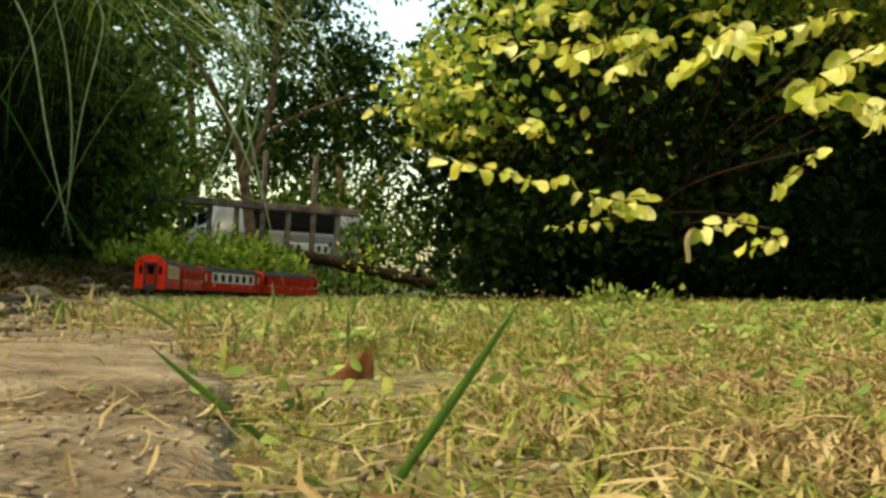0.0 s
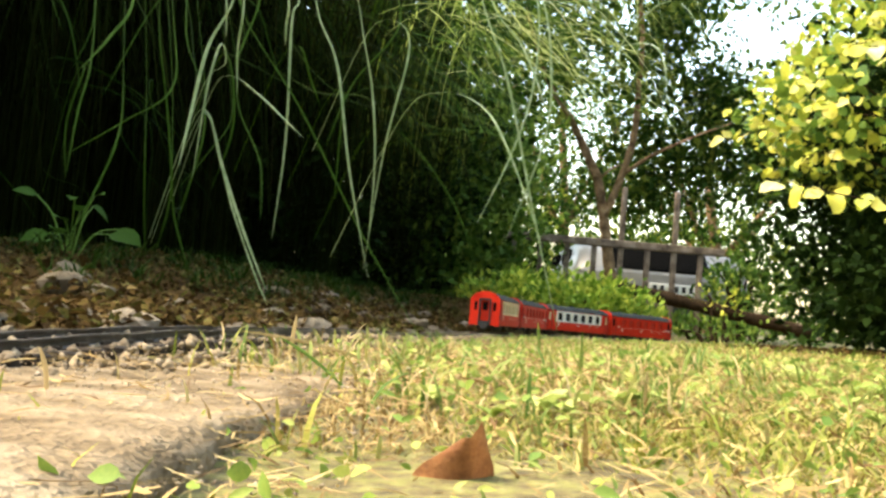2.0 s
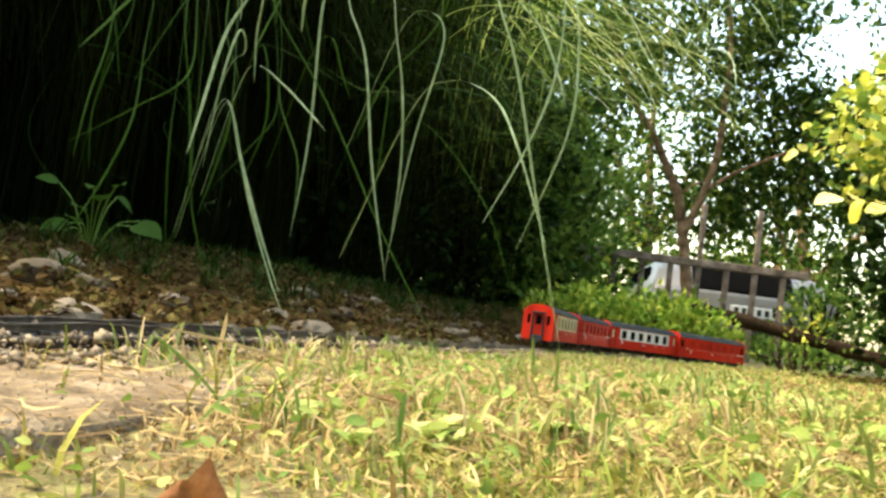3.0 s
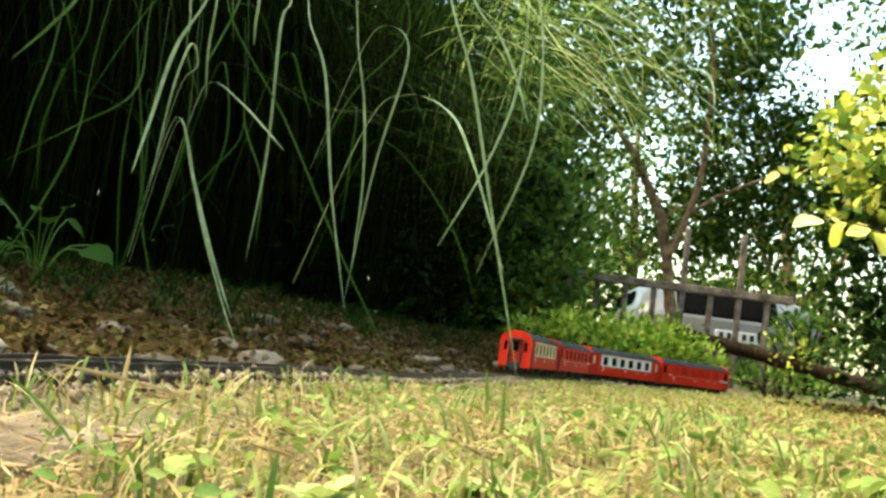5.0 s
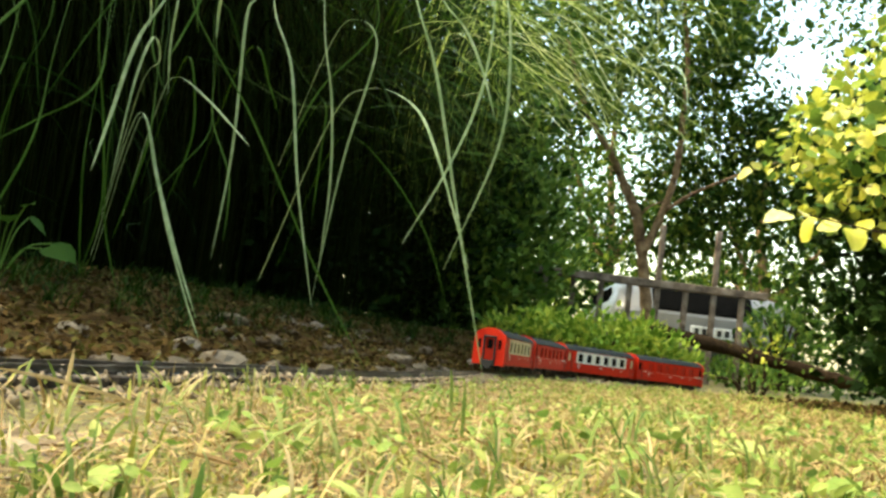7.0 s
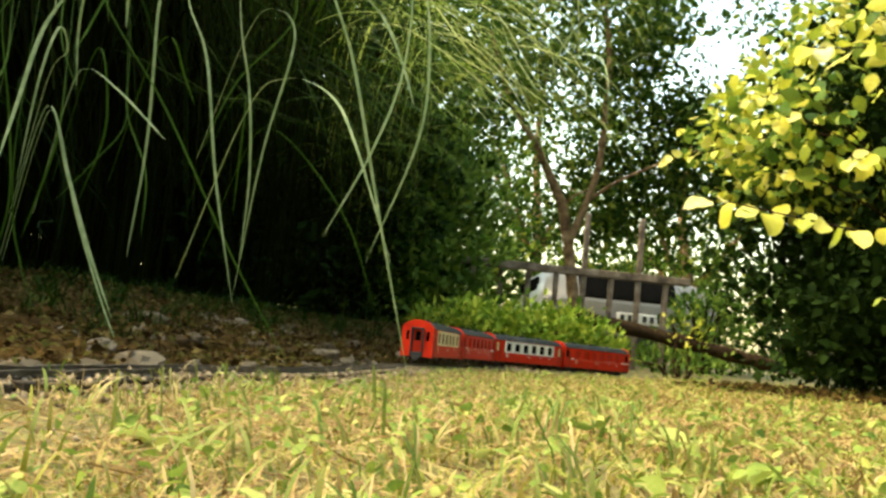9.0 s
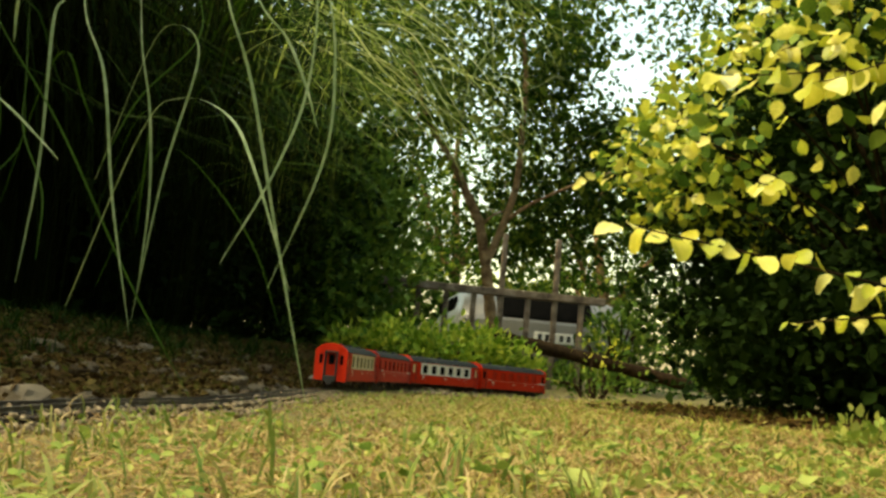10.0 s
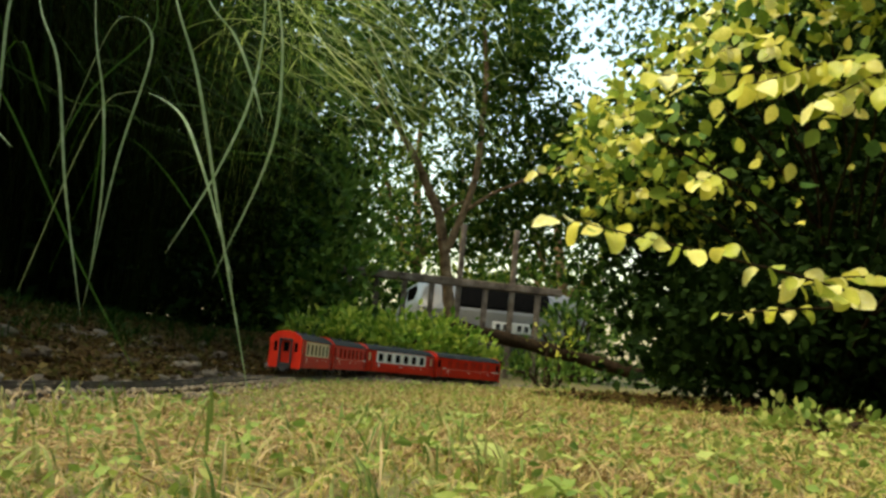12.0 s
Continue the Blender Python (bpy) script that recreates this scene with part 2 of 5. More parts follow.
def bent(points, steps=10, wobble=0.0, rng=None):
    """Points on a smooth line through the given ones."""
    pts = [Vector(p) for p in points]
    pts = [2 * pts[0] - pts[1]] + pts + [2 * pts[-1] - pts[-2]]
    out = []
    for i in range(1, len(pts) - 2):
        p0, p1, p2, p3 = pts[i - 1:i + 3]
        for s in range(steps):
            t = s / steps
            out.append(0.5 * (2 * p1 + (p2 - p0) * t + (2 * p0 - 5 * p1 + 4 * p2 - p3) * t * t + (3 * p1 - p0 - 3 * p2 + p3) * t ** 3))
    out.append(pts[-2])
    if wobble:
        out = [p + Vector([rng.uniform(-wobble, wobble) for _ in range(3)]) for p in out]
    return out


LEAF4 = (np.array([(0, 0, 0), (-0.5, 0.42, 0.1), (0, 0.45, 0), (0.5, 0.42, 0.1), (0, 1, -0.08)]), np.array([(0, 2, 1), (0, 3, 2), (1, 2, 4), (2, 3, 4)]))
LEAF10 = (np.array([(0, 0, 0), (-0.32, 0.14, 0.05), (-0.5, 0.4, 0.08), (-0.38, 0.68, 0.05), (0, 1, -0.1), (0.38, 0.68, 0.05), (0.5, 0.4, 0.08), (0.32, 0.14, 0.05), (0, 0.3, 0), (0, 0.65, -0.02)]),
          np.array([(0, 8, 1), (1, 8, 2), (2, 8, 9), (2, 9, 3), (3, 9, 4), (4, 9, 5), (5, 9, 6), (6, 9, 8), (6, 8, 7), (7, 8, 0)]))


def ovate_leaf(broad, curl, twist):
    """A leaf of length 1 along y: pointed oval outline, folded along its midrib, curled at the tip."""
    v, f = [], []
    rows = 8
    for i in range(rows + 1):
        u = i / rows
        half = 0.5 * broad * math.sin(math.pi * u ** 0.80) ** 0.62 * (1 - 0.12 * u)
        zc = -curl * u * u + 0.05 * math.sin(u * 5 + twist)
        lean = twist * 0.12 * (u - 0.4)
        for q in (-1, -0.55, 0, 0.55, 1):
            v.append((q * half + 0.03 * math.sin(u * 6 + twist), u, zc + 0.09 * abs(q) ** 1.4 * half * 2 + lean * q * half + 0.015 * math.sin(u * 19 + q * 4)))
    for i in range(rows):
        for j in range(4):
            a = i * 5 + j
            f.append((a, a + 1, a + 6, a + 5))
    return np.array(v), np.array(f)


def leaf_mass(name, centres, ways, lengths, widths, template, rs, flat=0.5):
    """Many single leaves in one mesh: each grows along its way, and faces up as far as flat says."""
    tv, tf = template
    n = len(centres)
    y = ways / (np.linalg.norm(ways, axis=1, keepdims=True) + 1e-9)
    up = rs.normal(size=(n, 3)) * (1 - flat) + np.array((0, 0, 1.0)) * flat * 1.6
    x = np.cross(y, up)
    x /= np.linalg.norm(x, axis=1, keepdims=True) + 1e-9
    z = np.cross(x, y)
    v = centres[:, None] + tv[None, :, 0, None] * (widths[:, None, None] * x[:, None]) + tv[None, :, 1, None] * (lengths[:, None, None] * y[:, None]) + tv[None, :, 2, None] * (lengths[:, None, None] * z[:, None])
    f = tf[None] + (np.arange(n) * len(tv))[:, None, None]
    return fast_mesh(name, v.reshape(-1, 3), f.reshape(-1, tf.shape[1]))


def strips(name, paths, widths, sides):
    """Flat tapered strips: paths (n, k, 3), widths (n, k), sides (n, 3) across the strip."""
    n, k, _ = paths.shape
    a = paths - sides[:, None] * widths[:, :, None] / 2
    b = paths + sides[:, None] * widths[:, :, None] / 2
    v = np.stack([a, b], 2).reshape(-1, 3)
    base = (np.arange(n) * 2 * k)[:, None] + (np.arange(k - 1) * 2)[None]
    f = np.stack([base, base + 1, base + 3, base + 2], -1).reshape(-1, 4)
    return fast_mesh(name, v, f)


# ---- ground ----
TRACK = bent([(-0.1, -3.0, 0), (0.16, -1.6, 0), (0.35, -0.4, 0), (0.50, 0.7, 0), (0.58, 1.6, 0), (0.647, 2.396, 0), (0.750, 2.987, 0), (0.915, 3.57, 0), (1.281, 4.035, 0), (1.702, 4.459, 0), (2.3, 4.88, 0), (3.2, 5.2, 0)], 24)
TRACK_XY = np.array([p[:2] for p in TRACK])
TRACK_S = np.concatenate([[0], np.cumsum(np.linalg.norm(np.diff(TRACK_XY, axis=0), axis=1))])


TRACK_TURN = np.gradient(TRACK_XY, axis=0)


def track_gap(x, y):
    """The distance of places from the track's middle: positive on the lawn's side."""
    x, y = np.asarray(x, float), np.asarray(y, float)
    p = np.stack([x.ravel(), y.ravel()], -1)
    out = []
    for part_of in np.array_split(p, max(1, len(p) // 8000)):
        d = part_of[:, None] - TRACK_XY[None, ::3]
        r = np.linalg.norm(d, axis=-1)
        i = r.argmin(1)
        t, e = TRACK_TURN[::3][i], d[np.arange(len(i)), i]
        out.append(np.where(t[:, 0] * e[:, 1] - t[:, 1] * e[:, 0] > 0, -1, 1) * r[np.arange(len(i)), i])
    return np.concatenate(out).reshape(x.shape)


def ground_z(x, y):
    """The lawn's height: it dips to the track and climbs gently away from it."""
    x, y = np.asarray(x, float), np.asarray(y, float)
    gap = track_gap(x, y)
    a = np.clip(np.abs(gap) / 0.3, 0, 1)
    b = np.clip((-0.25 - y) / 0.75, 0, 1)
    z = -0.016 - 0.018 * b * b * (3 - 2 * b) + 0.003 * np.clip(y + 1.0, 0, 9) + 0.006 * a * a * (3 - 2 * a) + 0.046 * np.clip(gap - 0.3, 0, 1.4) + 0.03 * np.clip(y - 4.7, 0, 5) * (np.abs(gap) > 0.1) * np.clip(np.abs(gap) - 0.1, 0, 0.5) * 2
    z = z + 0.009 * np.exp(-(gap / 0.13) ** 2) * np.clip((0.9 - y) / 0.6, 0, 1)
    z = z - 0.020 * np.exp(-((x - 0.67) ** 2 + (y + 0.90) ** 2) / 0.016)
    return z + 0.003 * np.sin(x * 5.1 + y * 2.3) * np.sin(y * 4.1 - x * 1.7) * a


def build_ground():
    c = np.concatenate([-np.geomspace(600, 6, 16), np.arange(-5.6, 12.01, 0.2), np.geomspace(12.6, 900, 18)])
    xs, ys = np.meshgrid(c, c, indexing="ij")
    v = np.stack([xs, ys, ground_z(xs, ys)], -1).reshape(-1, 3)
    n = len(c)
    i = (np.arange(n - 1) * n)[:, None] + np.arange(n - 1)[None]
    f = np.stack([i, i + n, i + n + 1, i + 1], -1).reshape(-1, 4)
    tagged(link_mesh("ground", fast_mesh("ground", v, f), M_SOIL, smooth=True), "dry straw-brown lawn soil with sparse green patches", "ground", kind="structure")


def on_track(s):
    x, y = np.interp(s, TRACK_S, TRACK_XY[:, 0]), np.interp(s, TRACK_S, TRACK_XY[:, 1])
    a, b = s - 0.02, s + 0.02
    dx = np.interp(b, TRACK_S, TRACK_XY[:, 0]) - np.interp(a, TRACK_S, TRACK_XY[:, 0])
    dy = np.interp(b, TRACK_S, TRACK_XY[:, 1]) - np.interp(a, TRACK_S, TRACK_XY[:, 1])
    return x, y, math.atan2(dy, dx)


def bed_z(x, y):
    return ground_z(x, y) + 0.004


def build_track():
    top = tagged(empty("railway_track"), "garden railway track with dark sleepers and tarnished rails", "railway track")
    for side in (-1, 1):
        bm = bmesh.new()
        rows = []
        for s in np.arange(0.0, TRACK_S[-1], 0.04):
            x, y, a = on_track(s)
            z = float(bed_z(x, y)) + 0.010
            n = Vector((-math.sin(a), math.cos(a), 0))
            base = Vector((x, y, z)) + n * 0.0235 * side
            prof = [(-0.004, 0), (0.004, 0), (0.001, 0.0015), (0.001, 0.006), (0.0018, 0.0068), (0.0018, 0.009), (-0.0018, 0.009), (-0.0018, 0.0068), (-0.001, 0.006), (-0.001, 0.0015)]
            rows.append([bm.verts.new(base + n * u + Vector((0, 0, w))) for u, w in prof])
        for r0, r1 in zip(rows, rows[1:]):
            for k in range(10):
                bm.faces.new((r0[k], r0[(k + 1) % 10], r1[(k + 1) % 10], r1[k]))
        bmesh.ops.recalc_face_normals(bm, faces=bm.faces)
        part("rail", bm, M_RAIL, top, "tarnished steel rail")
    bm = bmesh.new()
    box(bm, -0.009, 0.009, -0.046, 0.046, 0, 0.011, 0.0015)
    for sy in (-0.0235, 0.0235):
        box(bm, -0.006, 0.006, sy - 0.008, sy - 0.004, 0.011, 0.014)
        box(bm, -0.006, 0.006, sy + 0.004, sy + 0.008, 0.011, 0.014)
    me = bpy.data.meshes.new("sleeper")
    bm.to_mesh(me)
    bm.free()
    me.materials.append(M_SLEEPER)
    for s in np.arange(0.6, TRACK_S[-1] - 0.2, 0.036):
        x, y, a = on_track(s)
        ob = new("sleeper", me)
        ob.parent = top
        ob.matrix_local = Matrix.Translation((x, y, float(bed_z(x, y)) - 0.001)) @ Matrix.Rotation(a, 4, "Z")


STONES = []
for k in range(4):
    bm = bmesh.new()
    bmesh.ops.create_icosphere(bm, subdivisions=2, radius=1.0)
    for v in bm.verts:
        w = noise.noise(v.co * 1.1 + Vector((k * 7, 0, 0))) * 0.5 + noise.noise(v.co * 2.7 + Vector((0, k * 5, 0))) * 0.18
        v.co = v.co * (1 + w)
        v.co.z *= 0.7
    me = bpy.data.meshes.new("stone")
    bm.to_mesh(me)
    bm.free()
    me.materials.append(M_STONE)
    STONES.append(me)


def bank_z(x, y):
    """The earth bank behind the track: it climbs away from the sleepers."""
    gap = -track_gap(x, y)
    rise = np.clip(gap - 0.10, 0, 0.62) + 0.15 * np.clip(gap - 0.72, 0, 1.2)
    return ground_z(x, y) + (0.13 + 0.10 * np.clip((np.asarray(y) - 0.3) / 1.2, 0, 1)) * rise + 0.012 * np.sin(np.asarray(x) * 17) * np.sin(np.asarray(y) * 13) * (rise > 0.02)


def build_bank():
    xs, ys = np.meshgrid(np.arange(-3.4, 2.0, 0.06), np.arange(-2.6, 8.6, 0.06), indexing="ij")
    gap = track_gap(xs.ravel(), ys.ravel()).reshape(xs.shape)
    zs = bank_z(xs, ys) + np.where(gap < -0.06, 0.006, -0.03)
    v = np.stack([xs, ys, zs], -1).reshape(-1, 3)
    n = xs.shape[1]
    i = (np.arange(xs.shape[0] - 1) * n)[:, None] + np.arange(n - 1)[None]
    f = np.stack([i, i + n, i + n + 1, i + 1], -1).reshape(-1, 4)
    edge = 8.0 + 0.35 * np.sin(xs * 3.1) - ys
    edge = np.minimum(edge, ys + 2.2 - 0.3 * np.sin(xs * 2.3 + 1))
    edge = np.minimum(edge, xs + 2.9 - 0.35 * np.sin(ys * 1.7))
    keep = (gap.ravel()[f] < 0.0).all(1) & (xs.ravel()[f] < 1.15).all(1) & (edge.ravel()[f] > 0).all(1)
    tagged(link_mesh("earth_bank", fast_mesh("earth_bank", v, f[keep]), M_BANK, smooth=True), "dark earth bank rising behind the railway track", "bank", kind="structure")
    rs = np.random.RandomState(5)
    # withered leaves and moss on the bank
    n = 34000
    s = rs.uniform(0.8, 8.0, n)
    g = 0.09 + rs.rand(n) ** 1.4 * 1.1
    x = np.interp(s, TRACK_S, TRACK_XY[:, 0])
    y = np.interp(s, TRACK_S, TRACK_XY[:, 1])
    t = np.gradient(TRACK_XY, axis=0)
    t /= np.linalg.norm(t, axis=1, keepdims=True)
    nx = np.interp(s, TRACK_S, -t[:, 1])
    ny = np.interp(s, TRACK_S, t[:, 0])
    x, y = x + nx * g, y + ny * g
    c = np.stack([x, y, bank_z(x, y) + 0.012 + rs.rand(n) * 0.02], -1)
    ln = rs.uniform(0.006, 0.024, n)
    w = rs.normal(size=(n, 3)) * (1, 1, 0.45)
    tagged(link_mesh("leaf_litter", leaf_mass("leaf_litter", c, w, ln, ln * rs.uniform(0.3, 0.8, n), LEAF4, rs, 0.5), M_LITTER), "withered brown leaves littering the shaded bank", "leaf litter", kind="stuff")
    # low tufts on the bank, in the shade-dark reed green
    n = 7000
    far = c[g > 0.34]
    clump = far[rs.randint(0, len(far), 380)][rs.randint(0, 380, n)] + rs.normal(0, 0.018, (n, 3)) * (1, 1, 0)
    h, a = rs.uniform(0.02, 0.085, n), rs.uniform(0, 6.28, n)
    u = np.array([0, 0.35, 0.7, 1.0])
    way = np.stack([np.cos(a), np.sin(a), 0 * a], -1)
    path = clump[:, None] + way[:, None] * (h[:, None] * 0.8 * u ** 2)[..., None] + np.array((0, 0, 1.0)) * (h[:, None] * (u - 0.3 * u ** 3) - 0.012)[..., None]
    wd = rs.uniform(0.002, 0.005, n)[:, None] * np.array([0.8, 1, 0.75, 0.1])
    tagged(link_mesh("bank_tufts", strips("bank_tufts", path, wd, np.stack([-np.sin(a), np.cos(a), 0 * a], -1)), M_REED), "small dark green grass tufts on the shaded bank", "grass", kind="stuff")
    # coarse stones beside the curve
    for k in range(55):
        px, py = rs.uniform(1.05, 2.3), rs.uniform(0.08, 0.34)
        at = float(np.interp(px, TRACK_XY[:, 0], TRACK_S))
        tx, ty, a = on_track(at)
        px, py = tx - math.sin(a) * py, ty + math.cos(a) * py
        size = rs.uniform(0.012, 0.034)
        ob = new("stone", STONES[k % 4])
        ob.matrix_world = Matrix.Translation((px, py, float(ground_z(px, py)) + size * 0.4)) @ Euler((rs.uniform(-0.4, 0.4), rs.uniform(-0.4, 0.4), rs.uniform(0, 6))).to_matrix().to_4x4() @ Matrix.Diagonal((size, size * rs.uniform(0.6, 1), size * rs.uniform(0.6, 0.95), 1))
        tagged(ob, "rounded grey-brown field stone beside the track", "stone", "stones beside the curve")
    # stones along the foot of the bank
    for k in range(230):
        s, g = rs.uniform(1.9, 6.0), 0.085 + rs.rand() ** 2.2 * 0.42
        px, py, a = on_track(s)
        px, py = px - math.sin(a) * g, py + math.cos(a) * g
        size = rs.uniform(0.009, 0.022) if k % 4 else rs.uniform(0.020, 0.036)
        ob = new("stone", STONES[k % 4])
        z = float(bank_z(np.array([px]), np.array([py]))[0])
        ob.matrix_world = Matrix.Translation((px, py, z + size * 0.5)) @ Euler((rs.uniform(-0.4, 0.4), rs.uniform(-0.4, 0.4), rs.uniform(0, 6))).to_matrix().to_4x4() @ Matrix.Diagonal((size, size * rs.uniform(0.6, 1), size * rs.uniform(0.6, 0.95), 1))
        tagged(ob, "rounded grey-brown field stone beside the track", "stone", "stones on the bank")


def build_gravel():
    rs = np.random.RandomState(8)
    n = 16000
    s = rs.uniform(0.8, TRACK_S[-1] - 0.1, n)
    g = np.clip(rs.normal(0, 0.05, n), -0.12, 0.085)
    g[s > 6.6] *= 2.2
    x, y = np.interp(s, TRACK_S, TRACK_XY[:, 0]), np.interp(s, TRACK_S, TRACK_XY[:, 1])
    t = np.gradient(TRACK_XY, axis=0)
    t /= np.linalg.norm(t, axis=1, keepdims=True)
    x, y = x - np.interp(s, TRACK_S, t[:, 1]) * g, y + np.interp(s, TRACK_S, t[:, 0]) * g
    size = rs.uniform(0.003, 0.008, n) * np.where(s > 6.6, 2.4, 1)
    o = np.array([(1, 0, 0), (-1, 0, 0), (0, 1, 0), (0, -1, 0), (0, 0, 0.8), (0, 0, -0.8)], float)
    f = np.array([(0, 2, 4), (2, 1, 4), (1, 3, 4), (3, 0, 4), (2, 0, 5), (1, 2, 5), (3, 1, 5), (0, 3, 5)])
    v = np.stack([x, y, bed_z(x, y) + size * 0.3 + 0.007 * (np.abs(g) < 0.05)], -1)[:, None] + (o[None] * rs.uniform(0.55, 1.1, (n, 6, 3)) + rs.normal(0, 0.25, (n, 6, 3))) * size[:, None, None]
    me = fast_mesh("ballast", v.reshape(-1, 3), (f[None] + (np.arange(n) * 6)[:, None, None]).reshape(-1, 3))
    tagged(link_mesh("ballast", me, M_GRAVEL), "grey-brown gravel ballast under the railway track", "gravel", kind="stuff")


def build_slabs():
    """Weathered flat slabs between the lawn and the track."""
    rng = random.Random(4)
    for x0, x1, y0, y1, turn in ((0.285, 0.575, -1.12, -0.40, -3), (0.20, 0.535, -1.70, -1.135, -5), (0.12, 0.50, -2.4, -1.71, -6)):
        bm = bmesh.new()
        nx, ny = 16, 26
        grid = {}
        for i in range(nx + 1):
            for j in range(ny + 1):
                u, w = i / nx, j / ny
                edge = min(u, 1 - u, w, 1 - w)
                wob = 0.02 * noise.noise(Vector((u * 5 + x0 * 9, w * 6, y0)))
                px = (x0 - x1) / 2 + u * (x1 - x0) + (wob if u in (0, 1) else wob * 0.4)
                py = (y0 - y1) / 2 + w * (y1 - y0) + (wob if w in (0, 1) else wob * 0.4)
                pz = 0.012 + 0.0015 * noise.noise(Vector((px * 12, py * 12, x0))) + 0.0012 * noise.noise(Vector((px * 40, py * 40, 3))) - (0.006 if edge == 0 else 0)
                grid[i, j] = bm.verts.new((px, py, pz))
        for i in range(nx):
            for j in range(ny):
                bm.faces.new((grid[i, j], grid[i + 1, j], grid[i + 1, j + 1], grid[i, j + 1]))
        r = bmesh.ops.extrude_edge_only(bm, edges=[e for e in bm.edges if e.is_boundary])
        for v in r["geom"]:
            if isinstance(v, bmesh.types.BMVert):
                v.co.z = -0.03
        ob = part("stone_slab", bm, M_SLAB, smooth=True)
        ob.matrix_world = pose((x0 + x1) / 2, (y0 + y1) / 2, float(ground_z((x0 + x1) / 2, (y0 + y1) / 2)), 0, 0, turn)
        tagged(ob, "weathered sandy stone slab sunk into the lawn edge", "stone slab", "slabs beside the track")


def build_slab_debris():
    rs = np.random.RandomState(14)
    n = 2600
    x, y = rs.uniform(0.2, 0.62, n), rs.uniform(-1.75, -0.42, n)
    keep = clear_of_path(x, y, 0.02) & (track_gap(x, y) > 0.06)
    x, y = x[keep], y[keep]
    n = len(x)
    size = rs.uniform(0.0008, 0.002, n) * np.where(rs.rand(n) < 0.06, 1.7, 1)
    o = np.array([(1, 0, 0), (-1, 0, 0), (0, 1, 0), (0, -1, 0), (0, 0, 0.8), (0, 0, -0.8)], float)
    f = np.array([(0, 2, 4), (2, 1, 4), (1, 3, 4), (3, 0, 4), (2, 0, 5), (1, 2, 5), (3, 1, 5), (0, 3, 5)])
    v = np.stack([x, y, ground_z(x, y) + 0.0125 + size * 0.3], -1)[:, None] + (o[None] * rs.uniform(0.55, 1.1, (n, 6, 3)) + rs.normal(0, 0.25, (n, 6, 3))) * size[:, None, None]
    tagged(link_mesh("pebbles", fast_mesh("pebbles", v.reshape(-1, 3), (f[None] + (np.arange(n) * 6)[:, None, None]).reshape(-1, 3)), M_PEBBLE), "small tan pebbles scattered over the stone slabs", "pebbles", kind="stuff")
    n = 1800
    x, y = rs.uniform(0.2, 0.64, n), rs.uniform(-1.75, -0.55, n)
    keep = clear_of_path(x, y, 0.02) & (track_gap(x, y) > 0.06)
    x, y = x[keep], y[keep]
    n = len(x)
    a, ln = rs.uniform(0, 2 * math.pi, n), rs.uniform(0.008, 0.04, n)
    s = np.array([-0.5, -0.15, 0.2, 0.5])
    base = np.stack([x, y, ground_z(x, y) + 0.014 + rs.rand(n) * 0.004], -1)
    way, across = np.stack([np.cos(a), np.sin(a), rs.normal(0, 0.12, n)], -1), np.stack([-np.sin(a), np.cos(a), rs.normal(0, 0.3, n)], -1)
    path = base[:, None] + way[:, None] * (ln[:, None] * s)[..., None] + across[:, None] * (ln[:, None] * rs.normal(0, 0.4, (n, 1)) * s ** 2)[..., None]
    w = 0.0012 * rs.uniform(0.5, 1.5, n)[:, None] * np.array([0.6, 1, 1, 0.4])
    tagged(link_mesh("loose_straw", strips("loose_straw", path, w, across), M_STRAW), "loose dry straw on the stone slabs", "straw", kind="stuff")


def clear_of_path(x, y, room):
    ex = np.array([r[1][:2] for r in PATH])
    dense = np.concatenate([ex[:-1] + (ex[1:] - ex[:-1]) * k for k in (0, 0.34, 0.67)] + [ex[-1:]])
    return np.linalg.norm(np.stack([x, y], -1)[:, None] - dense[None], axis=-1).min(1) > room


def under_bush(x, y):
    """Below 1 where the dark shade sheet lies under the golden bush."""
    return np.hypot((x - 2.75) / 1.25, (y - 1.9) / 1.3) + 0.03 * np.sin(x * 11) * np.sin(y * 9)


def lawn_points(rs, n, x0, x1, y0, y1):
    x, y = rs.uniform(x0, x1, n), rs.uniform(y0, y1, n)
    patch = np.sin(x * 9 + 3 * np.sin(y * 4)) * np.sin(y * 7 + 2 * np.sin(x * 5))
    gap = track_gap(x, y)
    slab = (x < 0.575 - 0.06 * (-0.5 - y)) & (y < -0.42) & (y > -2.4)
    keep = (gap > 0.05) & (~slab | (rs.rand(n) < 0.13)) & (rs.rand(n) < 0.8 + 0.4 * patch)
    keep &= (gap > 0.12) | (rs.rand(n) < 0.25)
    keep &= rs.rand(n) > np.clip((1.03 - under_bush(x, y)) / 0.08, 0, 0.97)
    keep &= (np.abs(x - 0.668) > 0.045) | (y < -1.05) | (y > -0.885) | (rs.rand(n) < 0.85)
    return x[keep], y[keep]


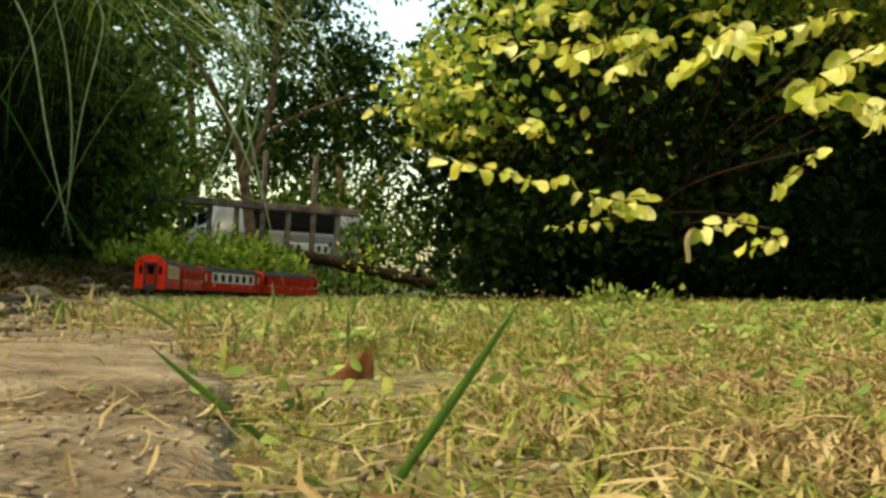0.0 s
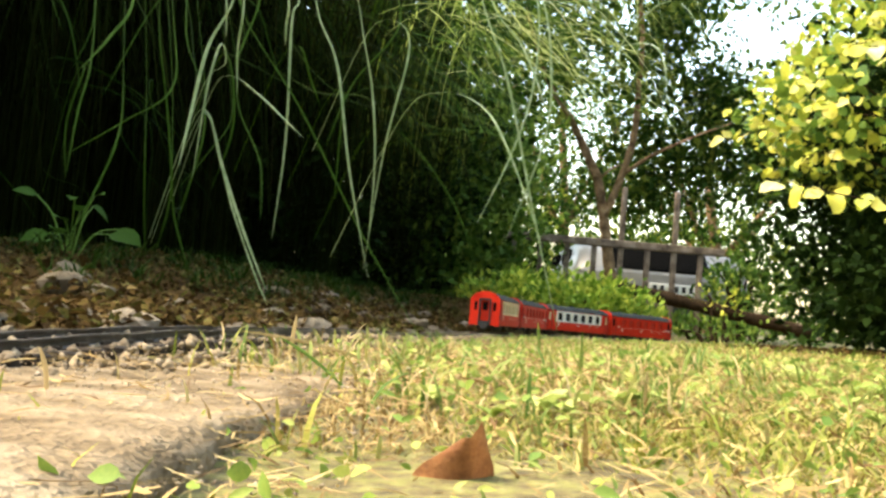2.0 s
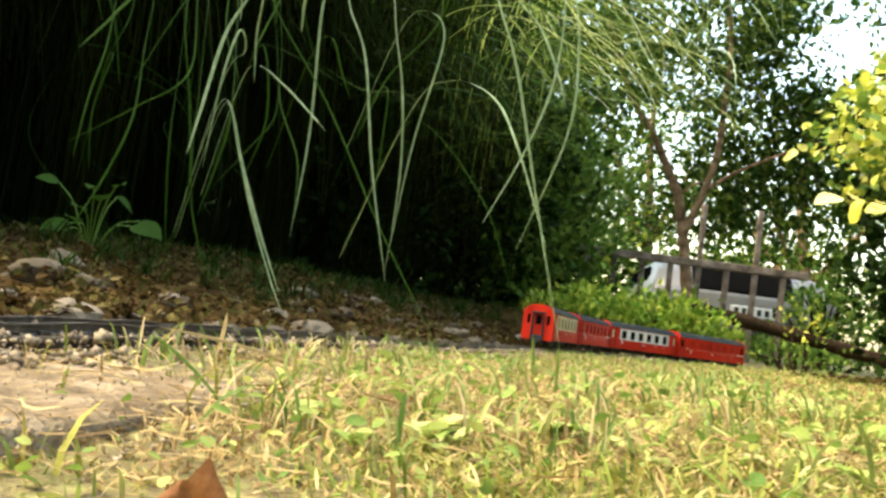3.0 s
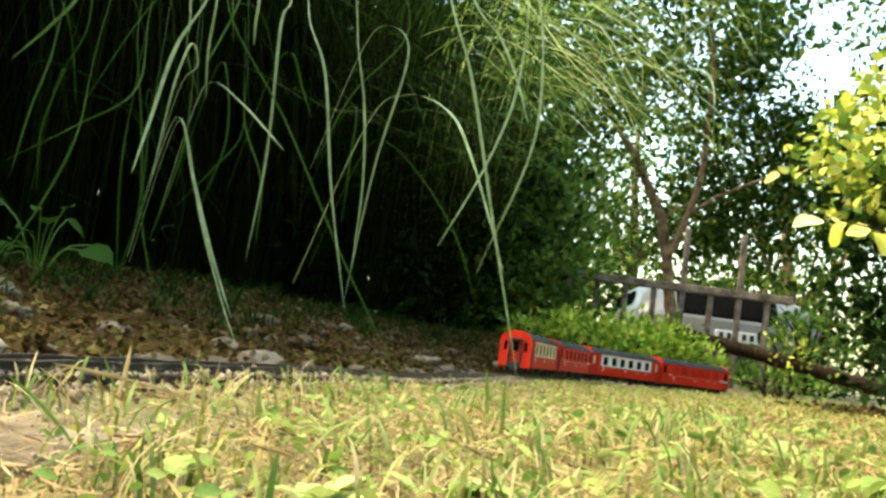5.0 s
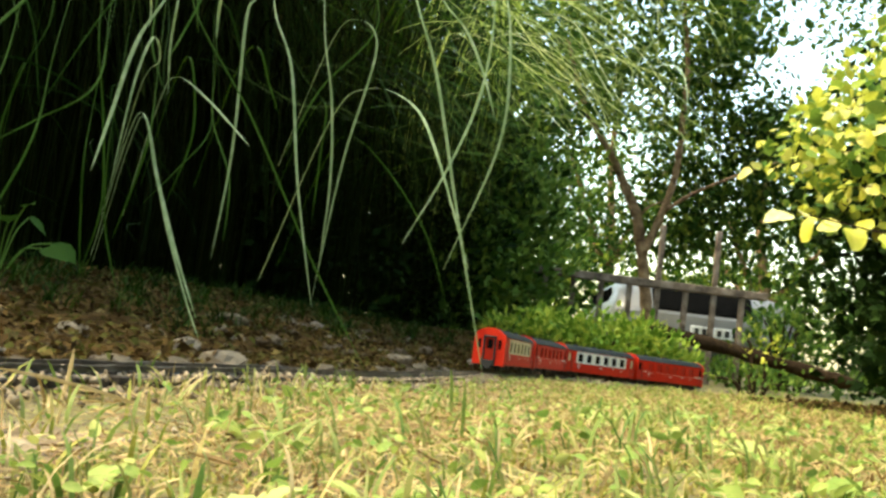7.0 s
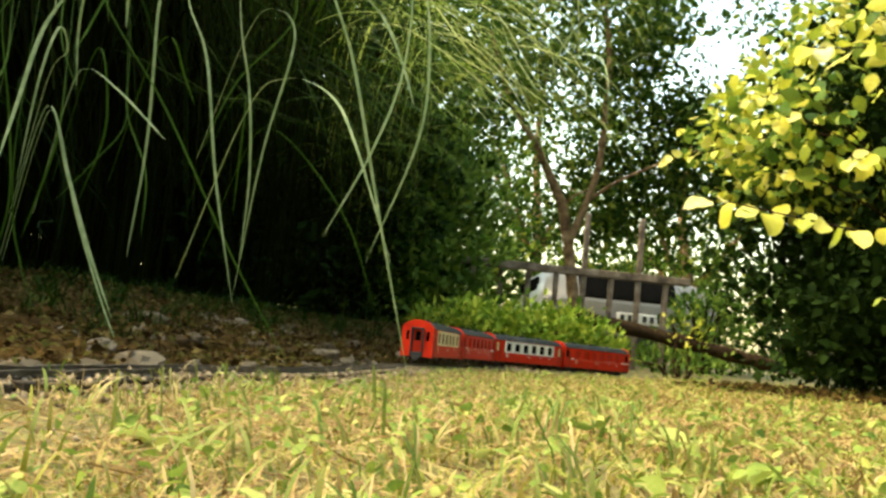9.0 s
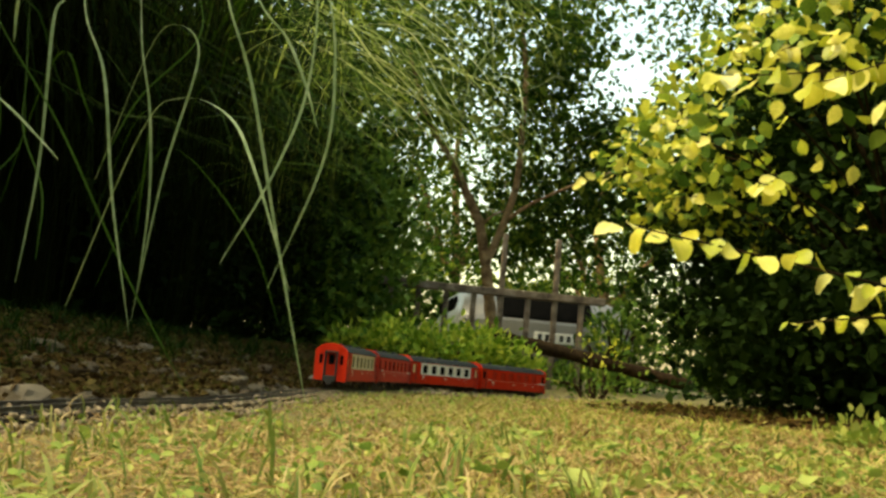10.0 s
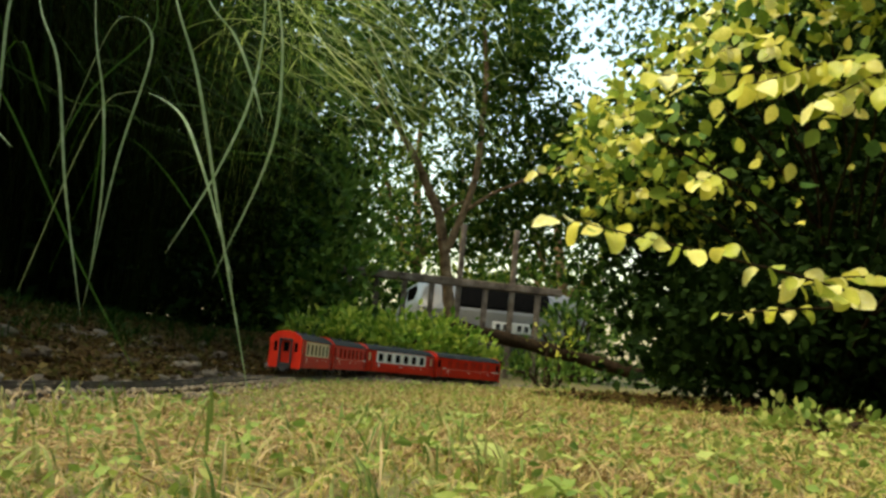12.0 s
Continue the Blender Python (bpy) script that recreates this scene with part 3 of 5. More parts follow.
def build_lawn():
    rs = np.random.RandomState(2)
    zones = [(85000, 0.2, 2.0, -1.7, 0.2, 0.020, 0.0020), (75000, 0.3, 3.2, 0.2, 2.4, 0.022, 0.0026), (50000, 0.6, 6.0, 2.4, 6.5, 0.024, 0.0045), (9000, -0.3, 3.0, -3.5, -1.7, 0.03, 0.004), (42000, 0.45, 1.15, -1.65, -0.55, 0.017, 0.0014)]
    for n, x0, x1, y0, y1, tall, wide in zones:
        x, y = lawn_points(rs, n, x0, x1, y0, y1)
        n = len(x)
        a = rs.uniform(0, 2 * math.pi, n)
        h = tall * rs.uniform(0.35, 1.25, n) * np.where(rs.rand(n) < 0.04, 1.7, 1)
        h = h * np.clip(track_gap(x, y) / 0.5, 0.3, 1)
        h = np.where(clear_of_path(x, y, 0.13), h, np.minimum(h, 0.018))
        h = np.where((np.abs(x - 0.66) < 0.045) & (y > -1.05) & (y < -0.88), h * 0.5, h)
        lean = h * rs.uniform(0.3, 1.8, n)
        way = np.stack([np.cos(a), np.sin(a), 0 * a], -1)
        s = np.array([0, 0.35, 0.7, 1.0])
        base = np.stack([x, y, ground_z(x, y) - 0.003], -1)
        path = base[:, None] + way[:, None] * (lean[:, None] * s ** 1.8)[..., None] + np.array((0, 0, 1.0)) * (h[:, None] * (s - 0.25 * s ** 3))[..., None]
        side = np.stack([-np.sin(a), np.cos(a), rs.uniform(-0.4, 0.4, n)], -1)
        w = wide * rs.uniform(0.6, 1.4, n)[:, None] * np.array([0.8, 1, 0.75, 0.08])
        dry = np.sin(x * 7.3 + 2.1 * np.sin(y * 5.1)) * np.sin(y * 8.9 + 1.7 * np.sin(x * 6.3)) + 0.5 * np.sin(x * 23 + y * 17) + rs.normal(0, 0.5, n) > 0.25
        tagged(link_mesh("lawn_grass", strips("lawn_grass", path[~dry], w[~dry], side[~dry]), M_LAWN), "short mown yellow-green grass with dry blades", "grass", kind="stuff")
        tagged(link_mesh("dry_grass", strips("dry_grass", path[dry], w[dry], side[dry]), M_STRAW), "short withered straw-coloured grass in the lawn", "grass", kind="stuff")
    # taller single stalks and tufts
    for n, x0, x1, y0, y1, tall, wide in ((420, 0.5, 2.0, -1.5, 0.4, 0.034, 0.0022), (380, 0.6, 2.8, 0.4, 3.0, 0.045, 0.0035), (150, 0.40, 0.62, -1.0, 0.9, 0.036, 0.0026)):
        x, y = rs.uniform(x0, x1, n), rs.uniform(y0, y1, n)
        keep = clear_of_path(x, y, 0.2) & (track_gap(x, y) > 0.06)
        x, y = x[keep], y[keep]
        n = len(x)
        a, h = rs.uniform(0, 2 * math.pi, n), tall * rs.uniform(0.5, 1.3, n)
        s = np.array([0, 0.35, 0.7, 1.0])
        way = np.stack([np.cos(a), np.sin(a), 0 * a], -1)
        base = np.stack([x, y, ground_z(x, y) - 0.003], -1)
        path = base[:, None] + way[:, None] * (h[:, None] * rs.uniform(0.1, 0.8, (n, 1)) * s ** 2)[..., None] + np.array((0, 0, 1.0)) * (h[:, None] * (s - 0.2 * s ** 3))[..., None]
        side = np.stack([-np.sin(a), np.cos(a), rs.uniform(-0.4, 0.4, n)], -1)
        w = wide * rs.uniform(0.6, 1.5, n)[:, None] * np.array([0.9, 1, 0.75, 0.1])
        tagged(link_mesh("tall_grass", strips("tall_grass", path, w, side), M_CLOVER if x0 > 0.55 else M_LAWN), "scattered taller grass stalks in the lawn", "grass", kind="stuff")
    for n, x0, x1, y0, y1, tall, wide, m in ((650, 0.42, 1.05, -0.72, 0.35, 0.045, 0.0026, M_SPROUT), (300, 0.40, 0.95, -0.72, 0.3, 0.042, 0.0016, M_STALK), (420, 1.0, 2.0, -0.6, 0.9, 0.034, 0.0028, M_SPROUT), (260, 0.62, 0.9, -1.0, -0.5, 0.03, 0.0018, M_SPROUT)):
        x, y = rs.uniform(x0, x1, n), rs.uniform(y0, y1, n)
        x = x + 0.06 * np.sin(y * 23) * np.sin(x * 31)
        keep = clear_of_path(x, y, 0.2) & (track_gap(x, y) > 0.05) & ((x > 0.6) | (y > -0.5))
        x, y = x[keep], y[keep]
        n = len(x)
        a, h = rs.uniform(0, 2 * math.pi, n), tall * rs.uniform(0.4, 1.3, n)
        u = np.array([0, 0.3, 0.6, 0.85, 1.0])
        way = np.stack([np.cos(a), np.sin(a), 0 * a], -1)
        base = np.stack([x, y, ground_z(x, y) - 0.003], -1)
        path = base[:, None] + way[:, None] * (h[:, None] * rs.uniform(0.1, 0.9, (n, 1)) * u ** 2)[..., None] + np.array((0, 0, 1.0)) * (h[:, None] * (u - 0.25 * u ** 3))[..., None]
        side = np.stack([-np.sin(a), np.cos(a), rs.uniform(-0.4, 0.4, n)], -1)
        w = wide * rs.uniform(0.5, 1.5, n)[:, None] * np.array([0.8, 1, 0.9, 0.6, 0.1])
        tagged(link_mesh("standing_grass", strips("standing_grass", path, w, side), m), "uncut grass blades standing along the lawn's edge", "grass", kind="stuff")
    # dry clippings lying on the lawn
    for n, x0, x1, y0, y1, k in ((23000, 0.2, 2.0, -1.7, 0.3, 0.75), (7000, 0.42, 0.9, -0.6, 0.5, 0.85), (30000, 0.3, 3.5, 0.3, 3.0, 1.0), (12000, 0.8, 5, 3.0, 6, 1.6)):
        x, y = lawn_points(rs, n, x0, x1, y0, y1)
        n = len(x)
        a = rs.uniform(0, 2 * math.pi, n)
        ln = rs.uniform(0.008, 0.034, n) * k
        s = np.array([-0.5, -0.15, 0.2, 0.5])
        bend = rs.normal(0, 0.25, n)
        base = np.stack([x, y, ground_z(x, y) + rs.uniform(0.003, 0.016, n)], -1)
        way, across = np.stack([np.cos(a), np.sin(a), rs.normal(0, 0.25, n)], -1), np.stack([-np.sin(a), np.cos(a), rs.normal(0, 0.4, n)], -1)
        path = base[:, None] + way[:, None] * (ln[:, None] * s)[..., None] + across[:, None] * (ln[:, None] * bend[:, None] * s ** 2)[..., None]
        w = k * 0.0015 * rs.uniform(0.5, 1.5, n)[:, None] * np.array([0.6, 1, 1, 0.4])
        tagged(link_mesh("straw_clippings", strips("straw_clippings", path, w, across), M_STRAW), "dry straw clippings lying over the mown lawn", "straw", kind="stuff")
    # round-leaved weeds
    for n, x0, x1, y0, y1, k in ((6500, 0.45, 2.0, -1.2, 0.3, 0.6), (700, 0.58, 1.9, -0.75, 0.3, 0.95), (7500, 0.5, 3.0, 0.3, 2.6, 0.62), (3500, 0.9, 4.5, 2.6, 5.4, 0.95)):
        x, y = lawn_points(rs, n, x0, x1, y0, y1)
        n = len(x)
        c = np.stack([x, y, ground_z(x, y) + rs.uniform(0.004, 0.022, n)], -1)
        a = rs.uniform(0, 2 * math.pi, n)
        ln = rs.uniform(0.008, 0.02, n) * k
        w = np.stack([np.cos(a), np.sin(a), rs.uniform(-0.1, 0.9, n)], -1)
        tagged(link_mesh("lawn_weeds", leaf_mass("lawn_weeds", c, w, ln, ln * rs.uniform(0.35, 0.75, n), LEAF10, rs, 0.45), M_CLOVER), "light green clover and plantain leaves in the lawn", "weeds", kind="stuff")


def build_plantains():
    """Broad-leaved rosettes in the near lawn."""
    rng = random.Random(23)
    tv, tf = LEAF10
    meshes = []
    for k in range(3):
        v = tv * np.array((0.42 + 0.08 * k, 1, 1))
        v[:, 2] += -0.25 * v[:, 1] ** 2 + 0.3 * v[:, 1]
        meshes.append(fast_mesh("leaf", v, tf))
        meshes[k].materials.append(M_PLANTAIN)
        meshes[k].polygons.foreach_set("use_smooth", np.ones(len(tf), dtype=bool))
    # round-leaved rosettes at the foot of the bush
    for k in range(9):
        x, y = 1.60 + 0.026 * k, 0.53 - 0.006 * k + 0.03 * (k % 3 - 1)
        top = tagged(empty("rosette_weed", (x, y, float(ground_z(x, y)))), "fresh green weed rosette with round upright leaves", "weed", "round-leaved weeds beside the bush")
        for i in range(8):
            a = i * 0.79 + rng.uniform(-0.3, 0.3)
            way = Vector((math.cos(a), math.sin(a), rng.uniform(0.5, 1.5))).normalized()
            side = way.cross(Vector((0, 0, 1))).normalized()
            size = rng.uniform(0.022, 0.035)
            ob = new("leaf", meshes[2])
            ob.parent = top
            ob.matrix_local = Matrix.Translation((0, 0, 0.006)) @ Matrix((side, way, side.cross(way))).transposed().to_4x4() @ Matrix.Diagonal((size * 1.45, size, size, 1))
    count = 0
    while count < 74:
        near = count > 45
        x, y = (rng.uniform(0.62, 1.25), rng.uniform(-0.72, -0.30)) if near else (rng.uniform(0.48, 1.75), rng.uniform(-0.72, 0.7))
        if float(track_gap(np.array([x]), np.array([y]))[0]) < 0.1 or (x < 0.62 and y < -0.4):
            continue
        count += 1
        top = tagged(empty("plantain", (x, y, float(ground_z(x, y)))), "pale green broad-leaved weed rosette in the mown lawn", "weed", "broad-leaved weeds in the lawn")
        for i in range(rng.randint(3, 6)):
            a = rng.uniform(0, 6.28)
            way = Vector((math.cos(a), math.sin(a), rng.uniform(0.08, 0.55))).normalized()
            side = way.cross(Vector((0, 0, 1))).normalized()
            size = rng.uniform(0.014, 0.028) if near else rng.uniform(0.022, 0.044)
            ob = new("leaf", meshes[rng.randrange(3)])
            ob.parent = top
            ob.matrix_local = Matrix.Translation((0, 0, 0.004)) @ Matrix((side, way, side.cross(way))).transposed().to_4x4() @ Matrix.Diagonal((size, size, size, 1))


def grass_blade(base, tip, width, bow, material=M_BLADE, label="broad green grass blade standing up from the lawn"):
    """One folded blade of grass, from its base over a bow to its tip."""
    bm = bmesh.new()
    b, t = Vector(base), Vector(tip)
    mid = (b + t) / 2 + Vector(bow)
    across = (t - b).cross(Vector((0.3, 1, 0.2))).normalized()
    rows = []
    for k in range(9):
        s = k / 8
        p = b * (1 - s) ** 2 + mid * 2 * s * (1 - s) + t * s * s
        w = width * (0.75 + 0.5 * s) * (1 - s ** 4) + 0.0003
        n = across.cross(t - b).normalized() * w * 0.22
        rows.append([bm.verts.new(p - b - across * w / 2 + n), bm.verts.new(p - b), bm.verts.new(p - b + across * w / 2 + n)])
    for r0, r1 in zip(rows, rows[1:]):
        bm.faces.new((r0[0], r0[1], r1[1], r1[0]))
        bm.faces.new((r0[1], r0[2], r1[2], r1[1]))
    ob = part("grass_blade", bm, material, smooth=True)
    ob.location = b
    return tagged(ob, label, "grass blade", "single tall blades in the lawn")


# ---- model train ----
def build_coach(kind_red, panel, pane=M_REDPANE):
    """A garden-railway passenger coach, its middle over the origin, standing on the rails at z = 0."""
    HL, HW, Z0, ZE = 0.283, 0.0575, 0.030, 0.132
    top = empty("model_coach")
    sill, head = 0.080, 0.118
    n_win = 6
    px0, px1 = -HL + 0.075, HL - 0.075
    pitch = (px1 - px0) / n_win
    side_mat = M_RED if kind_red else panel
    for sy in (-1, 1):
        y0, y1 = sorted((sy * (HW - 0.004), sy * HW))
        bm = bmesh.new()
        box(bm, -HL, HL, y0, y1, Z0, sill)
        box(bm, -HL, HL, y0, y1, head, ZE)
        for a, b in ((-HL, -HL + 0.012), (-HL + 0.034, px0), (px1, HL - 0.034), (HL - 0.012, HL)):
            box(bm, a, b, y0, y1, sill, head)
        part("side_wall", bm, M_RED, top)
        q0, q1 = sorted((sy * (HW - 0.003), sy * (HW + 0.0012)))
        bm = bmesh.new()
        for k in range(n_win + 1):
            x = px0 + k * pitch
            wl = x - (pitch * 0.22 if k else 0)
            wr = x + (pitch * 0.22 if k < n_win else 0)
            box(bm, wl, wr, q0, q1, sill, head)
        box(bm, px0, px1, q0, q1, head, head + 0.009)
        box(bm, px0, px1, q0, q1, sill - 0.007, sill)
        part("window_band", bm, side_mat, top, "" if kind_red else "cream painted window band")
        for k in range(n_win):
            bm = bmesh.new()
            x = px0 + (k + 0.5) * pitch
            g0, g1 = sorted((sy * (HW - 0.0045), sy * (HW - 0.003)))
            box(bm, x - pitch * 0.29, x + pitch * 0.29, g0, g1, sill, head)
            w = part("window_pane", bm, pane if kind_red else M_PANE, top, "dark glossy window pane")
            bm = bmesh.new()
            box(bm, x - pitch * 0.28, x + pitch * 0.28, *sorted((sy * (HW - 0.003), sy * (HW - 0.0015))), head - 0.012, head - 0.0105)
            part("glazing_bar", bm, M_BLACK, w)
        for x in (-HL + 0.023, HL - 0.023):
            bm = bmesh.new()
            box(bm, x - 0.0105, x + 0.0105, *sorted((sy * (HW - 0.0045), sy * (HW - 0.003))), sill, head)
            part("door_pane", bm, M_PANE if kind_red else M_CREAM, top, "narrow vestibule window")
            bm = bmesh.new()
            for u in (-0.0125, 0.0125):
                box(bm, x + u - 0.0006, x + u + 0.0006, *sorted((sy * HW, sy * (HW + 0.0012))), Z0, ZE - 0.006)
            part("door_seam", bm, M_BLACK, top)
            bm = bmesh.new()
            tube(bm, [(x + 0.017, sy * (HW + 0.003), Z0 + 0.012), (x + 0.017, sy * (HW + 0.003), Z0 + 0.06)], [0.0008, 0.0008], 6)
            part("handrail", bm, M_RAIL, top, "thin metal handrail")
            bm = bmesh.new()
            box(bm, x - 0.012, x + 0.012, *sorted((sy * (HW - 0.012), sy * (HW + 0.004))), Z0 - 0.010, Z0 - 0.008)
            box(bm, x - 0.012, x + 0.012, *sorted((sy * (HW - 0.014), sy * (HW - 0.001))), Z0 - 0.010, Z0)
            part("step", bm, M_BLACK, top)
        s0, s1 = sorted((sy * HW, sy * (HW + 0.0008)))
        if kind_red:
            bm = bmesh.new()
            box(bm, px0 - 0.02, HL - 0.004, s0, s1, sill - 0.0080, sill - 0.0022)
            part("white_stripe", bm, M_WHITE, top, "thin white lining stripe")
        for x, w, z, h in ((-0.185, 0.012, 0.058, 0.010), (-0.005, 0.022, 0.058, 0.0045), (0.10, 0.016, 0.061, 0.003), (0.17, 0.012, 0.058, 0.004), (-0.185, 0.018, 0.051, 0.0025)):
            bm = bmesh.new()
            box(bm, x - w / 2, x + w / 2, s0, s1, z, z + h)
            part("marking", bm, M_WHITE, top, "small white marking")
    # floor, underframe
    bm = bmesh.new()
    box(bm, -HL + 0.002, HL - 0.002, -HW + 0.005, HW - 0.005, Z0 - 0.002, Z0 + 0.004)
    box(bm, -0.09, -0.03, -0.03, 0.03, Z0 - 0.016, Z0 - 0.002, 0.002)
    box(bm, 0.02, 0.10, -0.035, 0.035, Z0 - 0.014, Z0 - 0.002, 0.002)
    part("underframe", bm, M_BLACK, top, "black underframe with equipment boxes")
    # arched roof with eaves
    bm = bmesh.new()
    rows = []
    for x in (-HL + 0.006, -HL + 0.02, 0, HL - 0.02, HL - 0.006):
        row = []
        for k in range(13):
            u = -1 + 2 * k / 12
            drop = 0.002 if abs(x) > HL - 0.01 else 0
            row.append(bm.verts.new((x, u * (HW + 0.002), ZE + (0.026 - drop) * (1 - abs(u) ** 2.6) - 0.001)))
        for k in range(13):
            u = 1 - 2 * k / 12
            row.append(bm.verts.new((x, u * (HW - 0.001), ZE + 0.023 * (1 - abs(u) ** 2.6) - 0.004)))
        rows.append(row)
    for r0, r1 in zip(rows, rows[1:]):
        for k in range(26):
            bm.faces.new((r0[k], r0[(k + 1) % 26], r1[(k + 1) % 26], r1[k]))
    bm.faces.new(rows[0][::-1])
    bm.faces.new(rows[-1])
    roof = part("roof", bm, M_ROOF, top, "ribbed dark grey arched roof")
    for k in range(9):
        x = -0.24 + k * 0.06
        bm = bmesh.new()
        row = []
        for dx in (-0.0012, 0.0012):
            row.append([bm.verts.new((x + dx, u * (HW + 0.0025), ZE + 0.0272 * (1 - abs(u) ** 2.6))) for u in [-1 + 2 * j / 12 for j in range(13)]])
        for j in range(12):
            bm.faces.new((row[0][j], row[1][j], row[1][j + 1], row[0][j + 1]))
        part("roof_rib", bm, M_ROOF, roof)
    for x in (-0.15, 0.0, 0.15):
        bm = bmesh.new()
        box(bm, x - 0.012, x + 0.012, -0.007, 0.007, ZE + 0.0245, ZE + 0.031, 0.002)
        part("roof_vent", bm, M_ROOF, roof)
    # end walls: red corner panels, gangway, door
    for sx in (-1, 1):
        x0, x1 = sorted((sx * (HL - 0.004), sx * (HL + 0.003)))
        for sy in (-1, 1):
            bm = bmesh.new()
            box(bm, x0, x1, *sorted((sy * 0.022, sy * 0.031)), Z0 - 0.004, ZE + 0.014)
            box(bm, x0, x1, *sorted((sy * 0.044, sy * (HW + 0.001))), Z0 - 0.004, ZE)
            box(bm, x0, x1, *sorted((sy * 0.031, sy * 0.044)), Z0 - 0.004, sill + 0.004)
            box(bm, x0, x1, *sorted((sy * 0.031, sy * 0.044)), head, ZE + 0.010)
            part("end_panel", bm, M_RED, top)
            bm = bmesh.new()
            box(bm, *sorted((sx * (HL - 0.004), sx * (HL - 0.002))), *sorted((sy * 0.031, sy * 0.044)), sill + 0.004, head)
            part("end_window", bm, M_PANE, top)
        bm = bmesh.new()
        poly = []
        for k in range(13):
            u = -1 + 2 * k / 12
            poly.append((u * (HW + 0.001), ZE + 0.027 * (1 - abs(u) ** 2.6)))
        poly += [(0.03, ZE - 0.003), (-0.03, ZE - 0.003)]
        f0 = [bm.verts.new((x0, y, z)) for y, z in poly]
        f1 = [bm.verts.new((x1, y, z)) for y, z in poly]
        bm.faces.new(f0)
        bm.faces.new(f1[::-1])
        for k in range(len(poly)):
            bm.faces.new((f0[k], f1[k], f1[(k + 1) % len(poly)], f0[(k + 1) % len(poly)]))
        bmesh.ops.recalc_face_normals(bm, faces=bm.faces)
        part("end_cap", bm, M_RED, top, "rounded red roof end")
        bm = bmesh.new()
        box(bm, *sorted((sx * (HL - 0.010), sx * (HL - 0.006))), -0.022, 0.022, Z0, ZE)
        part("end_door", bm, M_RED, top)
        bm = bmesh.new()
        box(bm, *sorted((sx * (HL - 0.006), sx * (HL - 0.005))), -0.010, 0.010, sill + 0.004, head)
        part("end_door_pane", bm, M_PANE, top)
        for sy in (-1, 1):
            bm = bmesh.new()
            box(bm, *sorted((sx * (HL - 0.004), sx * (HL + 0.010))), *sorted((sy * 0.018, sy * 0.024)), Z0 - 0.004, ZE - 0.004, 0.001)
            part("gangway_bellows", bm, M_BLACK, top)
        bm = bmesh.new()
        box(bm, *sorted((sx * (HL - 0.004), sx * (HL + 0.010))), -0.024, 0.024, ZE - 0.008, ZE - 0.001, 0.001)
        part("gangway_hood", bm, M_BLACK, top)
        bm = bmesh.new()
        box(bm, *sorted((sx * (HL - 0.004), sx * (HL + 0.012))), -0.024, 0.024, Z0 - 0.006, Z0 + 0.014, 0.001)
        part("gangway_plate", bm, M_BLACK, top)
        bm = bmesh.new()
        box(bm, *sorted((sx * (HL - 0.01), sx * (HL + 0.016))), -0.006, 0.006, 0.012, 0.018, 0.001)
        box(bm, *sorted((sx * (HL + 0.006), sx * (HL + 0.016))), -0.012, 0.012, 0.014, 0.026, 0.001)
        part("coupler", bm, M_BLACK, top)
        # bogie with four wheels
        bx = sx * (HL - 0.085)
        bm = bmesh.new()
        for sy in (-1, 1):
            box(bm, bx - 0.05, bx + 0.05, *sorted((sy * 0.029, sy * 0.034)), 0.012, 0.020, 0.001)
            for ax in (-0.032, 0.032):
                box(bm, bx + ax - 0.007, bx + ax + 0.007, *sorted((sy * 0.030, sy * 0.038)), 0.010, 0.022, 0.001)
        box(bm, bx - 0.012, bx + 0.012, -0.034, 0.034, 0.014, 0.026, 0.001)
        bogie = part("bogie", bm, M_BLACK, top, "black bogie frame")
        for ax in (-0.032, 0.032):
            for sy in (-1, 1):
                bm = bmesh.new()
                bmesh.ops.create_cone(bm, cap_ends=True, segments=20, radius1=0.0155, radius2=0.0155, depth=0.005, matrix=Matrix.Translation((bx + ax, sy * 0.0225, 0.0155)) @ Matrix.Rotation(math.pi / 2, 4, "X"))
                bmesh.ops.create_cone(bm, cap_ends=True, segments=20, radius1=0.0172, radius2=0.0172, depth=0.0015, matrix=Matrix.Translation((bx + ax, sy * 0.0195, 0.0155)) @ Matrix.Rotation(math.pi / 2, 4, "X"))
                part("wheel", bm, M_RAIL, bogie, "small metal wheel")
    return top


def build_train():
    ends = [(0.647, 2.396), (0.750, 2.987), (0.902, 3.566), (1.281, 4.031), (1.702, 4.459)]
    for k, (a, b) in enumerate(zip(ends, ends[1:])):
        red = k % 2 == 1
        panel = M_CREAM if k == 0 else M_IVORY
        mx, my = (a[0] + b[0]) / 2, (a[1] + b[1]) / 2
        m = pose(mx, my, float(bed_z(mx, my)) + 0.019, 0, 0, math.degrees(math.atan2(b[1] - a[1], b[0] - a[0])))
        ob = build_coach(red, panel, M_REDPANE if k == 1 else M_DEEPRED)
        ob.matrix_world = m
        tagged(ob, "plain red model railway coach with thin white stripe on the track" if red else ("red model railway coach with cream window band, last of the train" if k == 0 else "red model railway coach with ivory window band on the track"), "model coach", "coaches of the train")


